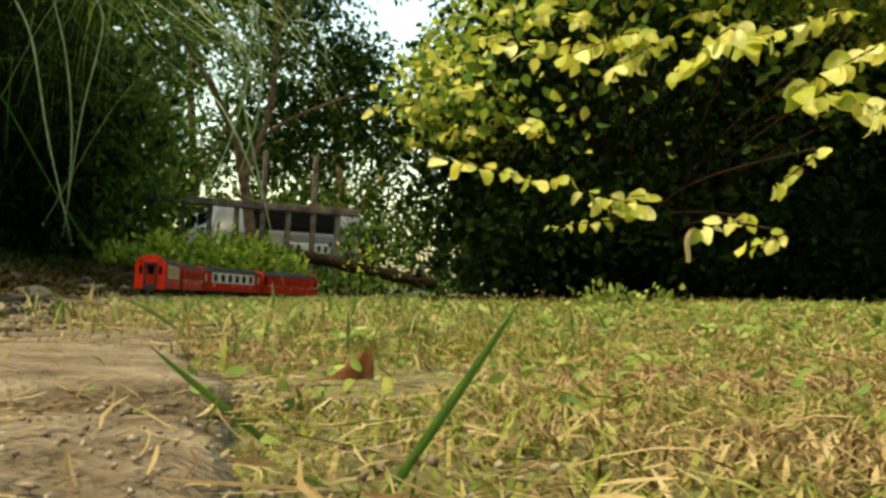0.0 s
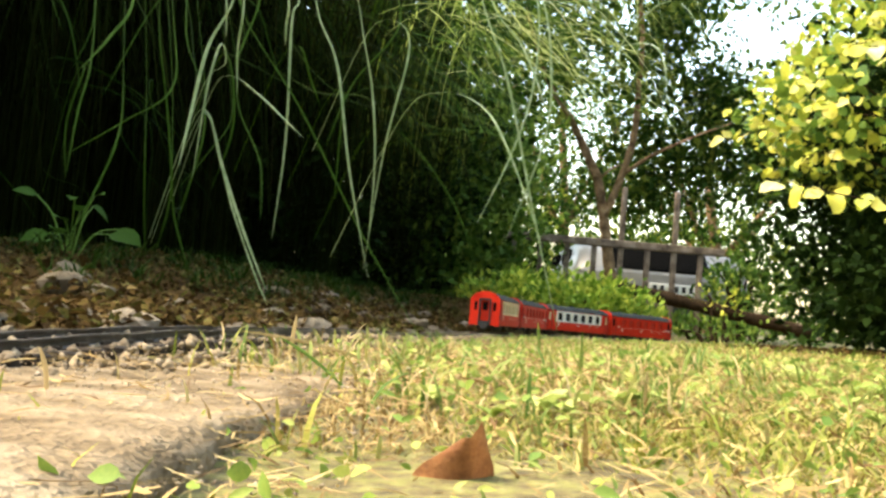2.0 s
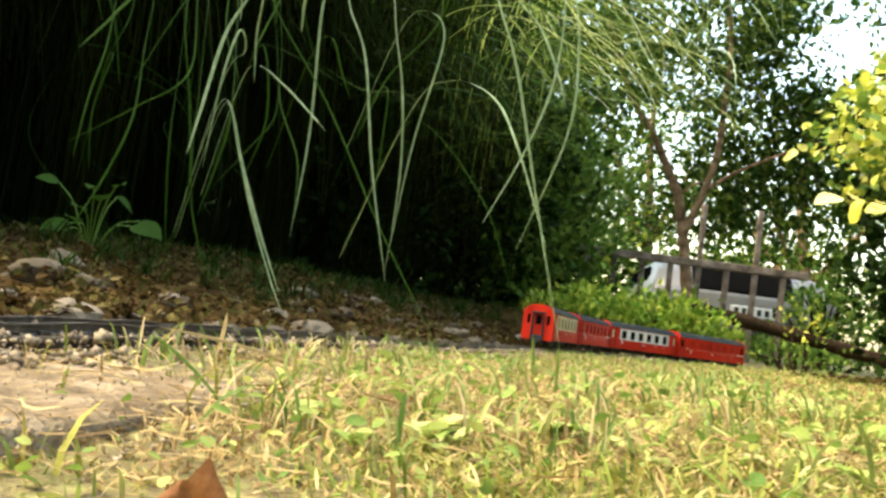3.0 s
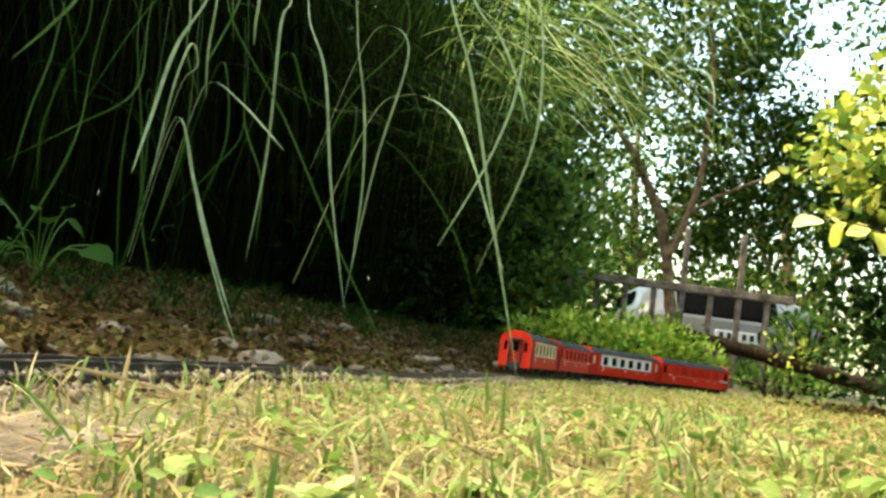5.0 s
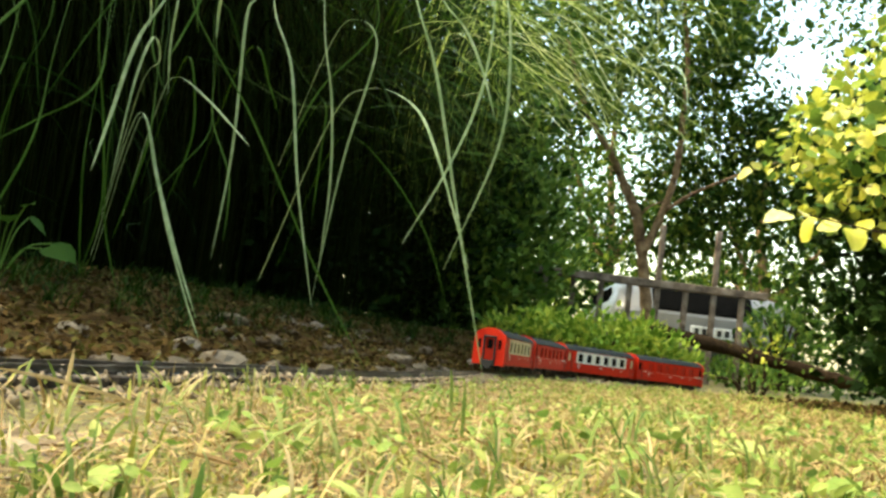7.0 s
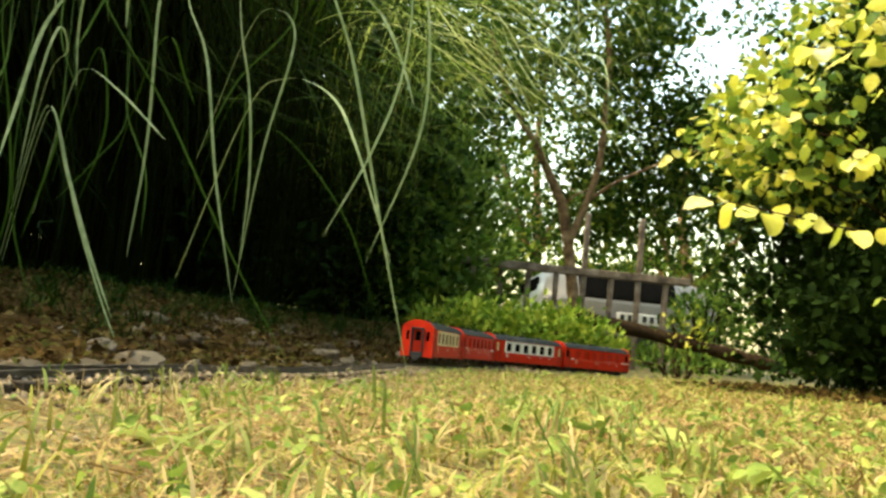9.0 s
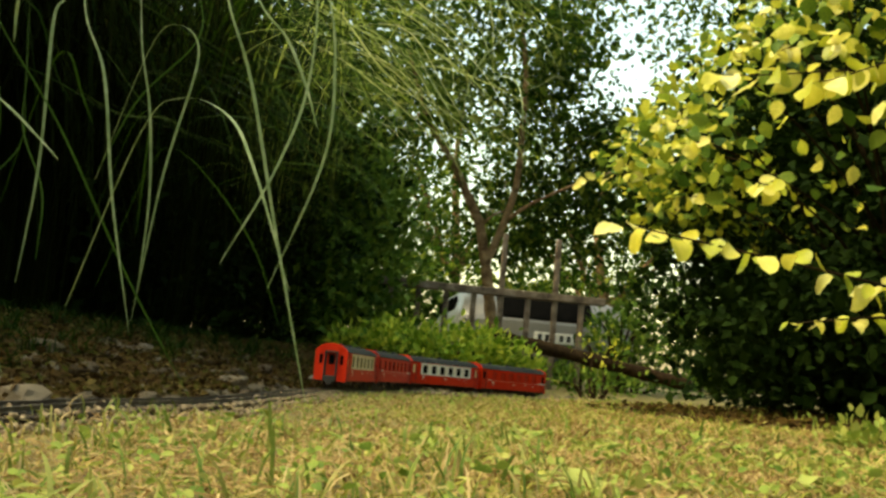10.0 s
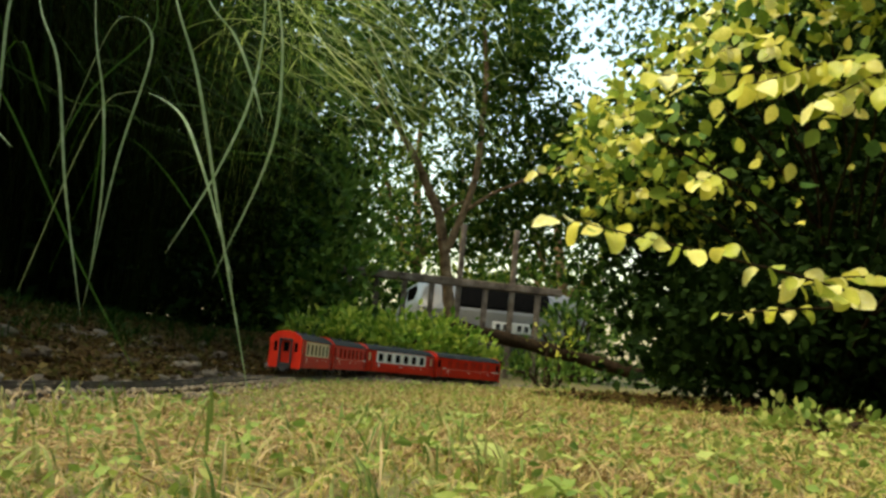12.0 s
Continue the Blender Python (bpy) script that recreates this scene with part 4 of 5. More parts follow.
# ---- arching reed grass ----
def reed_paths(rs, n, root, spread, aim, cone, tall, reach, k=9, bend=1.35, lift=0.0):
    """Leaves that rise from a clump, arch over and hang down."""
    a = aim + rs.normal(0, cone, n)
    r = spread * np.sqrt(rs.rand(n))
    ra = rs.uniform(0, 2 * math.pi, n)
    x, y = root[0] + r * np.cos(ra), root[1] + r * np.sin(ra)
    low = lift * rs.uniform(0.5, 1.0, n)
    base = np.stack([x, y, root[2] + low], -1)
    h = tall * rs.uniform(0.55, 1.1, n) - low * 0.7
    d = reach * rs.uniform(0.45, 1.1, n)
    hang = rs.uniform(0.1, 0.75, n)
    s = np.linspace(0, 1, k)
    out = s ** bend
    up = np.sin(np.clip(s / 0.55, 0, 1) * math.pi / 2)[None] - hang[:, None] * np.clip((s - 0.5) / 0.5, 0, 1)[None] ** 1.7
    way = np.stack([np.cos(a), np.sin(a), 0 * a], -1)
    path = base[:, None] + way[:, None] * (d[:, None] * out[None])[..., None] + np.array((0, 0, 1.0)) * (h[:, None] * up)[..., None]
    path += (rs.normal(0, 0.05, (n, 1, 3)) * (s ** 2)[None, :, None])
    side = np.stack([-np.sin(a), np.cos(a), rs.normal(0, 0.3, n)], -1)
    return path, side


def build_reeds():
    rs = np.random.RandomState(11)
    taper = np.array([0.12, 0.2, 0.4, 0.9, 1, 0.95, 0.8, 0.5, 0.08])
    clumps = [((-1.15, 0.5), -0.3, 2.0, 1.5, 40), ((-1.1, 1.6), -0.35, 2.1, 1.6, 50), ((-0.85, 2.7), -0.3, 2.2, 1.8, 90), ((-0.45, 3.8), -0.2, 2.3, 1.9, 100), ((0.0, 4.9), -0.1, 2.4, 1.5, 60)]
    for k, ((x, y), aim, tall, reach, n) in enumerate(clumps):
        top = tagged(empty("reed_clump", (x, y, float(bank_z(np.array([x]), np.array([y]))[0]))), "tall clump of arching green ornamental reed grass", "ornamental grass", "reed clumps on the bank")
        path, side = reed_paths(rs, n, (0.1, 0, 0), 0.5, aim, 0.7, tall, reach, bend=1.6, lift=1.1)
        w = (rs.uniform(0.005, 0.010, n) if k < 3 else rs.uniform(0.008, 0.015, n))[:, None] * taper
        # only the last clump takes the sun-toned colour, the others the shade-dark one
        tagged(link_mesh("leaves", strips("leaves", path, w, side), M_REED if k < 4 else M_REEDSUNNY, top), kind="stuff")
        # inner leaves: near-black colour gives the clump its dark inside
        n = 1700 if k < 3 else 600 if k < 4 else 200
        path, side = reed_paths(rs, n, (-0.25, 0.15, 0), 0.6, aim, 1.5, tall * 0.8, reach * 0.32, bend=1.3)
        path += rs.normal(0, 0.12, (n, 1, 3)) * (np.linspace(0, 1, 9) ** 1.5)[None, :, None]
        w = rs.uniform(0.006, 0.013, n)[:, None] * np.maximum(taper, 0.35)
        tagged(link_mesh("inner_leaves", strips("inner_leaves", path, w, side), M_REEDOLDSHADE, top, "withered inner leaves, coloured near black for deep shade"), kind="stuff")


def drooping_leaf(top, width, material, over, *points):
    """One long leaf hanging through points to its tip; it comes over a crest behind them, or (over = False) up out of the clump."""
    o = top.matrix_world.translation
    p = [Vector(q) - o for q in points]
    back = [Vector((-0.22, 0.45, 0.50)), Vector((-0.06, 0.12, 0.18))] if over else [Vector((-0.20, 0.28, -0.26)), Vector((-0.07, 0.09, -0.03))]
    pts = np.array(bent([p[0] + b for b in back] + p, 8))
    k = len(pts)
    u = np.linspace(0, 1, k)
    w = 0.64 * width * np.clip(u * 2.6 - 0.62, 0.16, 1) * (1 - u ** 7) + 0.0006
    side = np.array((0.92, 0.38, 0.0))
    v, f = [], []
    for i in range(k):
        v += [pts[i] - side * w[i] / 2, pts[i] + np.array((0.1, -0.3, -0.1)) * w[i] * 0.6, pts[i] + side * w[i] / 2]
    for i in range(k - 1):
        a = 3 * i
        f += [(a, a + 1, a + 4, a + 3), (a + 1, a + 2, a + 5, a + 4)]
    link_mesh("leaf_blade", fast_mesh("leaf_blade", np.array(v), np.array(f)), material, top, "drooping leaf blade", smooth=True)


def sweeping_leaves(top, rs, n, low, high, out, back, width, material, label):
    """Many fine leaves that rise out of the clump, bend over and droop to tips inside the box from low to high."""
    o = np.array(top.matrix_world.translation)
    tip = rs.uniform(low, high, (n, 3))
    crest = tip + np.stack([-rs.uniform(*out, n), rs.uniform(-0.12, 0.25, n), rs.uniform(0.06, 0.42, n)], -1)
    root = crest + np.stack([-rs.uniform(*back, n), rs.uniform(-0.05, 0.5, n), rs.uniform(-0.12, 0.30, n)], -1)
    mid = 2 * crest - 0.5 * (root + tip)
    u = np.linspace(0, 1, 11)[None, :, None]
    path = root[:, None] * (1 - u) ** 2 + mid[:, None] * 2 * u * (1 - u) + tip[:, None] * u * u
    path += rs.normal(0, 0.02, (n, 1, 3)) * np.sin(u * 7 + rs.uniform(0, 6, (n, 1, 1)))
    way = rs.normal(0, 0.35, (n, 3)) + np.array((0.75, 0.35, 0.25))
    w = rs.uniform(*width, n)[:, None] * np.array([0.3, 0.5, 0.7, 0.85, 1, 1, 0.95, 0.85, 0.65, 0.4, 0.06])
    tagged(link_mesh("fine_leaves", strips("fine_leaves", path - o, w, way / np.linalg.norm(way, axis=1, keepdims=True)), material, top, label), kind="stuff")


def build_hanging_leaves():
    tops = [o for o in scene.objects if o.name.startswith("reed_clump")]
    tops.sort(key=lambda o: o.matrix_world.translation.y)
    a, b, c = tops[:3]
    # brightly lit leaves get the pale colour, dim ones the half-shade green
    pale, mid = M_REEDPALE, M_REEDSHADE
    # long leaves hanging over the nearer side of the track
    drooping_leaf(c, 0.0057, pale, True, (0.638, 0.042, 0.501), (0.678, 0.034, 0.400), (0.725, 0.035, 0.229), (0.777, 0.037, 0.046))
    drooping_leaf(c, 0.0062, pale, False, (0.571, 0.165, 0.408), (0.641, 0.120, 0.380), (0.687, 0.076, 0.307), (0.745, 0.040, 0.170))
    drooping_leaf(c, 0.0050, pale, True, (0.714, 0.244, 0.602), (0.720, 0.210, 0.448), (0.694, 0.169, 0.323), (0.649, 0.126, 0.201))
    drooping_leaf(c, 0.0064, pale, True, (0.645, 0.189, 0.562), (0.690, 0.183, 0.506), (0.721, 0.177, 0.446), (0.743, 0.169, 0.387))
    drooping_leaf(c, 0.0061, pale, True, (0.726, 0.295, 0.614), (0.747, 0.275, 0.504), (0.747, 0.256, 0.368), (0.693, 0.235, 0.183))
    drooping_leaf(b, 0.0105, pale, False, (0.049, 0.633, 0.443), (0.097, 0.620, 0.328), (0.162, 0.602, 0.192), (0.223, 0.592, 0.075))
    drooping_leaf(b, 0.0060, pale, False, (0.055, 0.634, 0.432), (0.117, 0.630, 0.261), (0.188, 0.614, 0.112), (0.236, 0.598, 0.031))
    drooping_leaf(b, 0.0100, pale, True, (0.117, 0.516, 0.662), (0.088, 0.475, 0.539), (0.080, 0.439, 0.396), (0.082, 0.399, 0.292))
    drooping_leaf(b, 0.0060, pale, False, (0.108, 0.530, 0.522), (0.107, 0.493, 0.552), (0.098, 0.468, 0.461), (0.092, 0.452, 0.281))
    # leaves hanging behind the track
    drooping_leaf(b, 0.0055, pale, True, (0.150, 0.473, 0.637), (0.145, 0.482, 0.541), (0.150, 0.492, 0.454))
    drooping_leaf(b, 0.0060, mid, True, (0.154, 0.570, 0.681), (0.143, 0.529, 0.573), (0.141, 0.485, 0.511))
    drooping_leaf(c, 0.0078, pale, True, (0.199, 0.722, 0.732), (0.195, 0.695, 0.668), (0.208, 0.690, 0.409), (0.202, 0.679, 0.189))
    drooping_leaf(c, 0.0085, pale, False, (0.062, 0.725, 0.546), (0.133, 0.704, 0.506), (0.200, 0.684, 0.452), (0.251, 0.662, 0.409))
    drooping_leaf(c, 0.0076, pale, True, (0.254, 0.683, 0.686), (0.312, 0.653, 0.566), (0.361, 0.632, 0.345), (0.423, 0.613, 0.122))
    drooping_leaf(c, 0.0060, mid, True, (0.079, 0.712, 0.689), (0.236, 0.687, 0.473), (0.395, 0.667, 0.214), (0.538, 0.639, 0.010))
    drooping_leaf(c, 0.0066, pale, True, (0.357, 0.702, 0.637), (0.386, 0.701, 0.519), (0.404, 0.703, 0.363), (0.404, 0.704, 0.197))
    drooping_leaf(c, 0.0058, pale, False, (0.399, 0.750, 0.704), (0.453, 0.730, 0.643), (0.420, 0.717, 0.412), (0.398, 0.709, 0.142))
    drooping_leaf(b, 0.0065, pale, True, (0.259, 0.387, 0.616), (0.258, 0.392, 0.569), (0.259, 0.396, 0.530))
    drooping_leaf(b, 0.0043, pale, True, (0.146, 0.374, 0.603), (0.149, 0.379, 0.565), (0.150, 0.382, 0.536))
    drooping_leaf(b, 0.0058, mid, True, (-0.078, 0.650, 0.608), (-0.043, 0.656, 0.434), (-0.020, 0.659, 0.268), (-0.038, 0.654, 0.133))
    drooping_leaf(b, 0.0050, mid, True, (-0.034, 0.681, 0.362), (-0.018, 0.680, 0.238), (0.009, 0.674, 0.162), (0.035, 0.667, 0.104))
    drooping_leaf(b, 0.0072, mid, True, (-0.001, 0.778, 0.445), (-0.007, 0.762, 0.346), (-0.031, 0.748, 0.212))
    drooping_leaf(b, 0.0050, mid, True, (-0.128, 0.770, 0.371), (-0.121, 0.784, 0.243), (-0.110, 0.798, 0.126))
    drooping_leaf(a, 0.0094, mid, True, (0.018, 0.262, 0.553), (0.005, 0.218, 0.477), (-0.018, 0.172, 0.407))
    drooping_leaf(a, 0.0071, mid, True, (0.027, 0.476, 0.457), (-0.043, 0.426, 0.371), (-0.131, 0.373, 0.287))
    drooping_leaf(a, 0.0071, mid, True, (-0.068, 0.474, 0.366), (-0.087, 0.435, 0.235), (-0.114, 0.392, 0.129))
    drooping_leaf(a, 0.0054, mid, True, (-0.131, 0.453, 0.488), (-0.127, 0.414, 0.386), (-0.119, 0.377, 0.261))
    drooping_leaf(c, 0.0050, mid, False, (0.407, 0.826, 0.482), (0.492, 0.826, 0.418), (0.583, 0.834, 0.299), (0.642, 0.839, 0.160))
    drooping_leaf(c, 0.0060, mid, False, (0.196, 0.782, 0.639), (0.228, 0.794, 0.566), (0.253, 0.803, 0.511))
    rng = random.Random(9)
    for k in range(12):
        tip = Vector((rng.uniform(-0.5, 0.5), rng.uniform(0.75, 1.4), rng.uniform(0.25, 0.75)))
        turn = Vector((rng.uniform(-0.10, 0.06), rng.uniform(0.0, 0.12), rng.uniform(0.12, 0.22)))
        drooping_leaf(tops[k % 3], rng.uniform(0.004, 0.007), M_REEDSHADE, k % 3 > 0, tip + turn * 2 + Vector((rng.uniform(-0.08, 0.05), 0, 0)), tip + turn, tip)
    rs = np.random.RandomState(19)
    # leaves arching inside the clumps, their shade put into a dark green
    sweeping_leaves(b, rs, 22, (-0.7, 0.9, 0.15), (0.25, 1.8, 0.8), (0.05, 0.3), (0.1, 0.3), (0.003, 0.006), M_REED, "arching leaves in shade-dark green")
    sweeping_leaves(c, rs, 46, (0.30, 1.2, 0.50), (0.80, 2.3, 0.95), (0.05, 0.35), (0.12, 0.35), (0.0022, 0.0045), M_REED, "arching leaves in shade-dark green")
    sweeping_leaves(tops[3], rs, 70, (0.62, 1.7, 0.50), (1.00, 3.0, 1.1), (0.05, 0.35), (0.12, 0.4), (0.0025, 0.005), M_REEDSHADE, "fine arching leaves in half-shade green")
    # leaves sweeping out over the railway curve, backlight put into their colour
    sweeping_leaves(tops[3], rs, 75, (0.88, 1.3, 0.70), (1.34, 2.6, 1.35), (0.06, 0.42), (0.15, 0.45), (0.0022, 0.005), M_REEDBACKLIT, "fine arching leaves in sun-toned yellow-green")
    sweeping_leaves(tops[4], rs, 40, (0.80, 2.4, 0.85), (1.42, 3.4, 1.8), (0.1, 0.5), (0.2, 0.5), (0.003, 0.007), M_REEDBACKLIT, "fine arching leaves in sun-toned yellow-green")
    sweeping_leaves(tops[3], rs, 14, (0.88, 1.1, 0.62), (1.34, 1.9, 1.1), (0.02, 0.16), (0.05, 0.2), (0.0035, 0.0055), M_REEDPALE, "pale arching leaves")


# ---- shrubs and trees ----
def clumped(rs, n, centre, radii, clumps, spread, shell=0.5):
    """Places gathered in clumps inside an ellipsoid."""
    d = rs.normal(size=(clumps, 3))
    d /= np.linalg.norm(d, axis=1, keepdims=True)
    cc = np.array(centre) + d * np.array(radii) * (shell + (1 - shell) * rs.rand(clumps, 1) ** 0.6)
    i = rs.randint(0, clumps, n)
    return cc[i] + rs.normal(size=(n, 3)) * spread


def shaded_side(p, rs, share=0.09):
    """Thins the light leaves low on the front, so the shade-dark ones show."""
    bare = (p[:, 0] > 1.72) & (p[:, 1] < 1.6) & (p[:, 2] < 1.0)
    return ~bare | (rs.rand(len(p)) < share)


def build_gold_bush():
    rs = np.random.RandomState(21)
    rng = random.Random(21)
    top = tagged(empty("golden_bush", (2.55, 2.1, float(ground_z(2.55, 2.1)))), "leafy bush with golden-yellow outer leaves and dark inside", "bush")
    o = np.array(top.location)
    meshes = []
    for k in range(6):
        v, tf = ovate_leaf(0.62 + 0.05 * k, 0.04 + 0.07 * (k % 4), k * 1.3)
        me = fast_mesh("leaf", v, tf)
        me.materials.append(M_GOLD)
        me.polygons.foreach_set("use_smooth", np.ones(len(me.polygons), dtype=bool))
        meshes.append(me)
    # sprays: a place on the way, the tip, number of leaves, leafed share, leaf length
    sprays = [
        ((1.80, 0.66, 0.31), (1.22, 0.51, 0.365), 44, 0.62, 0.043), ((1.95, 0.95, 0.80), (1.44, 0.73, 0.71), 26, 0.40, 0.053),
        ((2.0, 0.95, 0.85), (1.60, 0.70, 0.70), 22, 0.34, 0.052), ((2.1, 1.0, 0.86), (1.76, 0.74, 0.69), 18, 0.30, 0.05),
        ((2.0, 0.6, 0.76), (1.86, 0.28, 0.66), 20, 0.36, 0.056), ((2.25, 0.55, 0.62), (2.13, 0.18, 0.52), 18, 0.36, 0.056),
        ((2.1, 1.1, 0.40), (1.76, 0.80, 0.335), 14, 0.36, 0.046),
        ((1.9, 1.9, 0.85), (1.46, 2.14, 0.79), 14, 0.30, 0.050), ((1.9, 0.95, 0.30), (1.60, 0.77, 0.25), 11, 0.34, 0.034),
        ((2.1, 0.6, 0.30), (1.77, 0.33, 0.225), 12, 0.36, 0.044),
        ((1.99, 0.11, 0.68), (1.69, 0.01, 0.59), 14, 0.30, 0.05),
        ((2.06, 0.09, 0.62), (1.77, -0.01, 0.49), 16, 0.30, 0.05),
        ((2.14, 0.07, 0.55), (1.91, -0.06, 0.44), 12, 0.30, 0.05),
        ((1.76, 0.19, 0.64), (1.56, 0.11, 0.52), 12, 0.30, 0.042),
        ((1.85, 0.07, 0.38), (1.70, -0.03, 0.28), 8, 0.30, 0.034),
        ((1.78, 0.06, 0.21), (1.62, -0.05, 0.16), 7, 0.30, 0.034),
    ]
    for x, y, z in ((1.85, 1.75, 1.23), (1.95, 1.05, 1.02), (1.72, 1.2, 0.95), (1.75, 0.95, 1.0), (1.55, 1.5, 0.62), (2.3, 0.9, 1.1), (1.7, 0.85, 0.86), (1.6, 0.95, 0.56), (2.1, 0.75, 0.9), (1.55, 1.6, 0.85), (1.62, 1.9, 0.95), (1.5, 1.3, 0.72), (1.72, 1.5, 1.05), (1.58, 1.25, 0.88)):
        sprays.append(((x * 0.75 + 0.6, y * 0.75 + 0.5, z * 1.05), (x, y, z), 10, 0.28, 0.044))
    for via, tip, count, share, size0 in sprays:
        base = np.array((rng.uniform(-0.15, 0.15), rng.uniform(-0.25, 0.05), 0))
        pts = bent([base, (base * 0.55 + (np.array(via) - o) * 0.45) + np.array((0, 0, 0.18)), np.array(via) - o, np.array(tip) - o], 8)
        bm = bmesh.new()
        tube(bm, pts, [0.006 - 0.0048 * i / (len(pts) - 1) for i in range(len(pts))], 6)
        part("stem", bm, M_TWIG, top)
        arr = np.array(pts)
        for i in range(count):
            u = (1 - share * (i / count) ** 1.1) * (len(arr) - 1)
            k0 = min(int(u), len(arr) - 2)
            p = arr[k0] + (arr[k0 + 1] - arr[k0]) * (u - k0)
            along = Vector(arr[k0 + 1] - arr[k0]).normalized()
            swing = (1 if i % 2 else -1) * rng.uniform(0.5, 1.4) if i else 0.0
            way = (Matrix.Rotation(swing, 3, "Z") @ along + Vector((0, 0, rng.uniform(-1.5, 0.4)))).normalized()
            ob = new("leaf", meshes[rng.randrange(6)])
            ob.parent = top
            size = size0 * rng.uniform(0.7, 1.25)
            zx = Vector((rng.uniform(-1.1, 0.7), rng.uniform(-1.3, 0.2), rng.uniform(-0.1, 1.2))).normalized()
            x = way.cross(zx).normalized()
            ob.matrix_local = Matrix.Translation(p + rng.uniform(-0.008, 0.008)) @ Matrix((x, way, x.cross(way))).transposed().to_4x4() @ Matrix.Diagonal((size, size, size, 1))
    # outer yellow-green foliage, denser towards the top
    n = 36000
    c = clumped(rs, n, (2.5 - o[0], 1.85 - o[1], 1.2), (1.15, 1.25, 0.9), 480, 0.10, 0.75)
    c = c[c[:, 2] > 0.55 + 0.3 * rs.rand(len(c))]
    c = c[c[:, 0] + o[0] > 1.42 + 0.72 * np.clip(c[:, 2] - 0.75, 0, 1) + 0.5 * rs.rand(len(c)) ** 1.5]
    c = c[shaded_side(c + o, rs)]
    n = len(c)
    ln = rs.uniform(0.03, 0.055, n)
    w = rs.normal(size=(n, 3)) + np.array((-0.4, -0.6, -0.3))
    tagged(link_mesh("outer_foliage", leaf_mass("outer_foliage", c, w, ln, ln * 0.72, LEAF10, rs, 0.3), M_GOLDMASS, top, "yellow-green outer leaves"), kind="stuff")
    n = 17000
    c = clumped(rs, n, (2.6 - o[0], 1.95 - o[1], 0.95), (1.1, 1.2, 0.85), 260, 0.09, 0.75)
    c = c[(c[:, 2] > 0.50 + 0.35 * rs.rand(len(c))) & (c[:, 0] + o[0] > 1.5 + 0.78 * np.clip(c[:, 2] - 0.75, 0, 1) + 0.6 * rs.rand(len(c)))]
    c = c[shaded_side(c + o, rs, 0.06)]
    n = len(c)
    ln = rs.uniform(0.035, 0.06, n)
    w = rs.normal(size=(n, 3)) + np.array((-0.4, -0.6, -0.3))
    tagged(link_mesh("middle_foliage", leaf_mass("middle_foliage", c, w, ln, ln * 0.72, LEAF10, rs, 0.35), M_MIDLEAF, top, "mid-green leaves"), kind="stuff")
    # inner leaves carry the bush's own shade in a near-black green
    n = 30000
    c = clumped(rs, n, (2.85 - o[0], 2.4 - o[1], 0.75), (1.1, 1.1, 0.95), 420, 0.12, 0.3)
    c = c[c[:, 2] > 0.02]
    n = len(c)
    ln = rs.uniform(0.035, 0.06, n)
    tagged(link_mesh("inner_foliage", leaf_mass("inner_foliage", c, rs.normal(size=(n, 3)), ln, ln * 0.7, LEAF4, rs, 0.5), M_SHADELEAF, top, "inner green leaves, darkened for shade"), kind="stuff")
    # low twigs that hang to the soil, their leaves darkened for shade
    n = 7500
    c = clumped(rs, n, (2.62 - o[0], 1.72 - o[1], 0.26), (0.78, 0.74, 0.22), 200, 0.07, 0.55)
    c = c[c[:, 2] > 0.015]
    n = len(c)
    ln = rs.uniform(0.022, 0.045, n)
    tagged(link_mesh("low_foliage", leaf_mass("low_foliage", c, rs.normal(size=(n, 3)), ln, ln * 0.65, LEAF10, rs, 0.5), M_SHADELEAF, top, "green leaves near the soil, darkened for shade"), kind="stuff")


def shrub(name, label, category, centre, radii, n, size, material, rs, clumps=80, spread=0.1, shell=0.6, aspect=0.5, group="", low=0.0, stems=7):
    gz = float(ground_z(centre[0], centre[1]))
    top = tagged(empty(name, (centre[0], centre[1], gz)), label, category, group)
    for k in range(stems):
        a = 2 * math.pi * k / stems
        bm = bmesh.new()
        pts = bent([(0.05 * math.cos(a), 0.05 * math.sin(a), -0.02), (0.3 * radii[0] * math.cos(a), 0.3 * radii[1] * math.sin(a), centre[2] - gz), (0.6 * radii[0] * math.cos(a), 0.6 * radii[1] * math.sin(a), centre[2] - gz + 0.5 * radii[2])], 6)
        tube(bm, pts, [0.02 - 0.015 * i / (len(pts) - 1) for i in range(len(pts))], 6)
        part("stem", bm, M_TWIG, top)
    c = clumped(rs, n, (0, 0, centre[2] - gz), radii, clumps, spread, shell)
    c = c[c[:, 2] > low]
    n = len(c)
    ln = size * rs.uniform(0.6, 1.25, n)
    w = rs.normal(size=(n, 3)) + c / np.array(radii) * 0.8
    tagged(link_mesh("foliage", leaf_mass("foliage", c, w, ln, ln * aspect, LEAF10 if n < 5000 else LEAF4, rs, 0.5), material, top), kind="stuff")
    return top


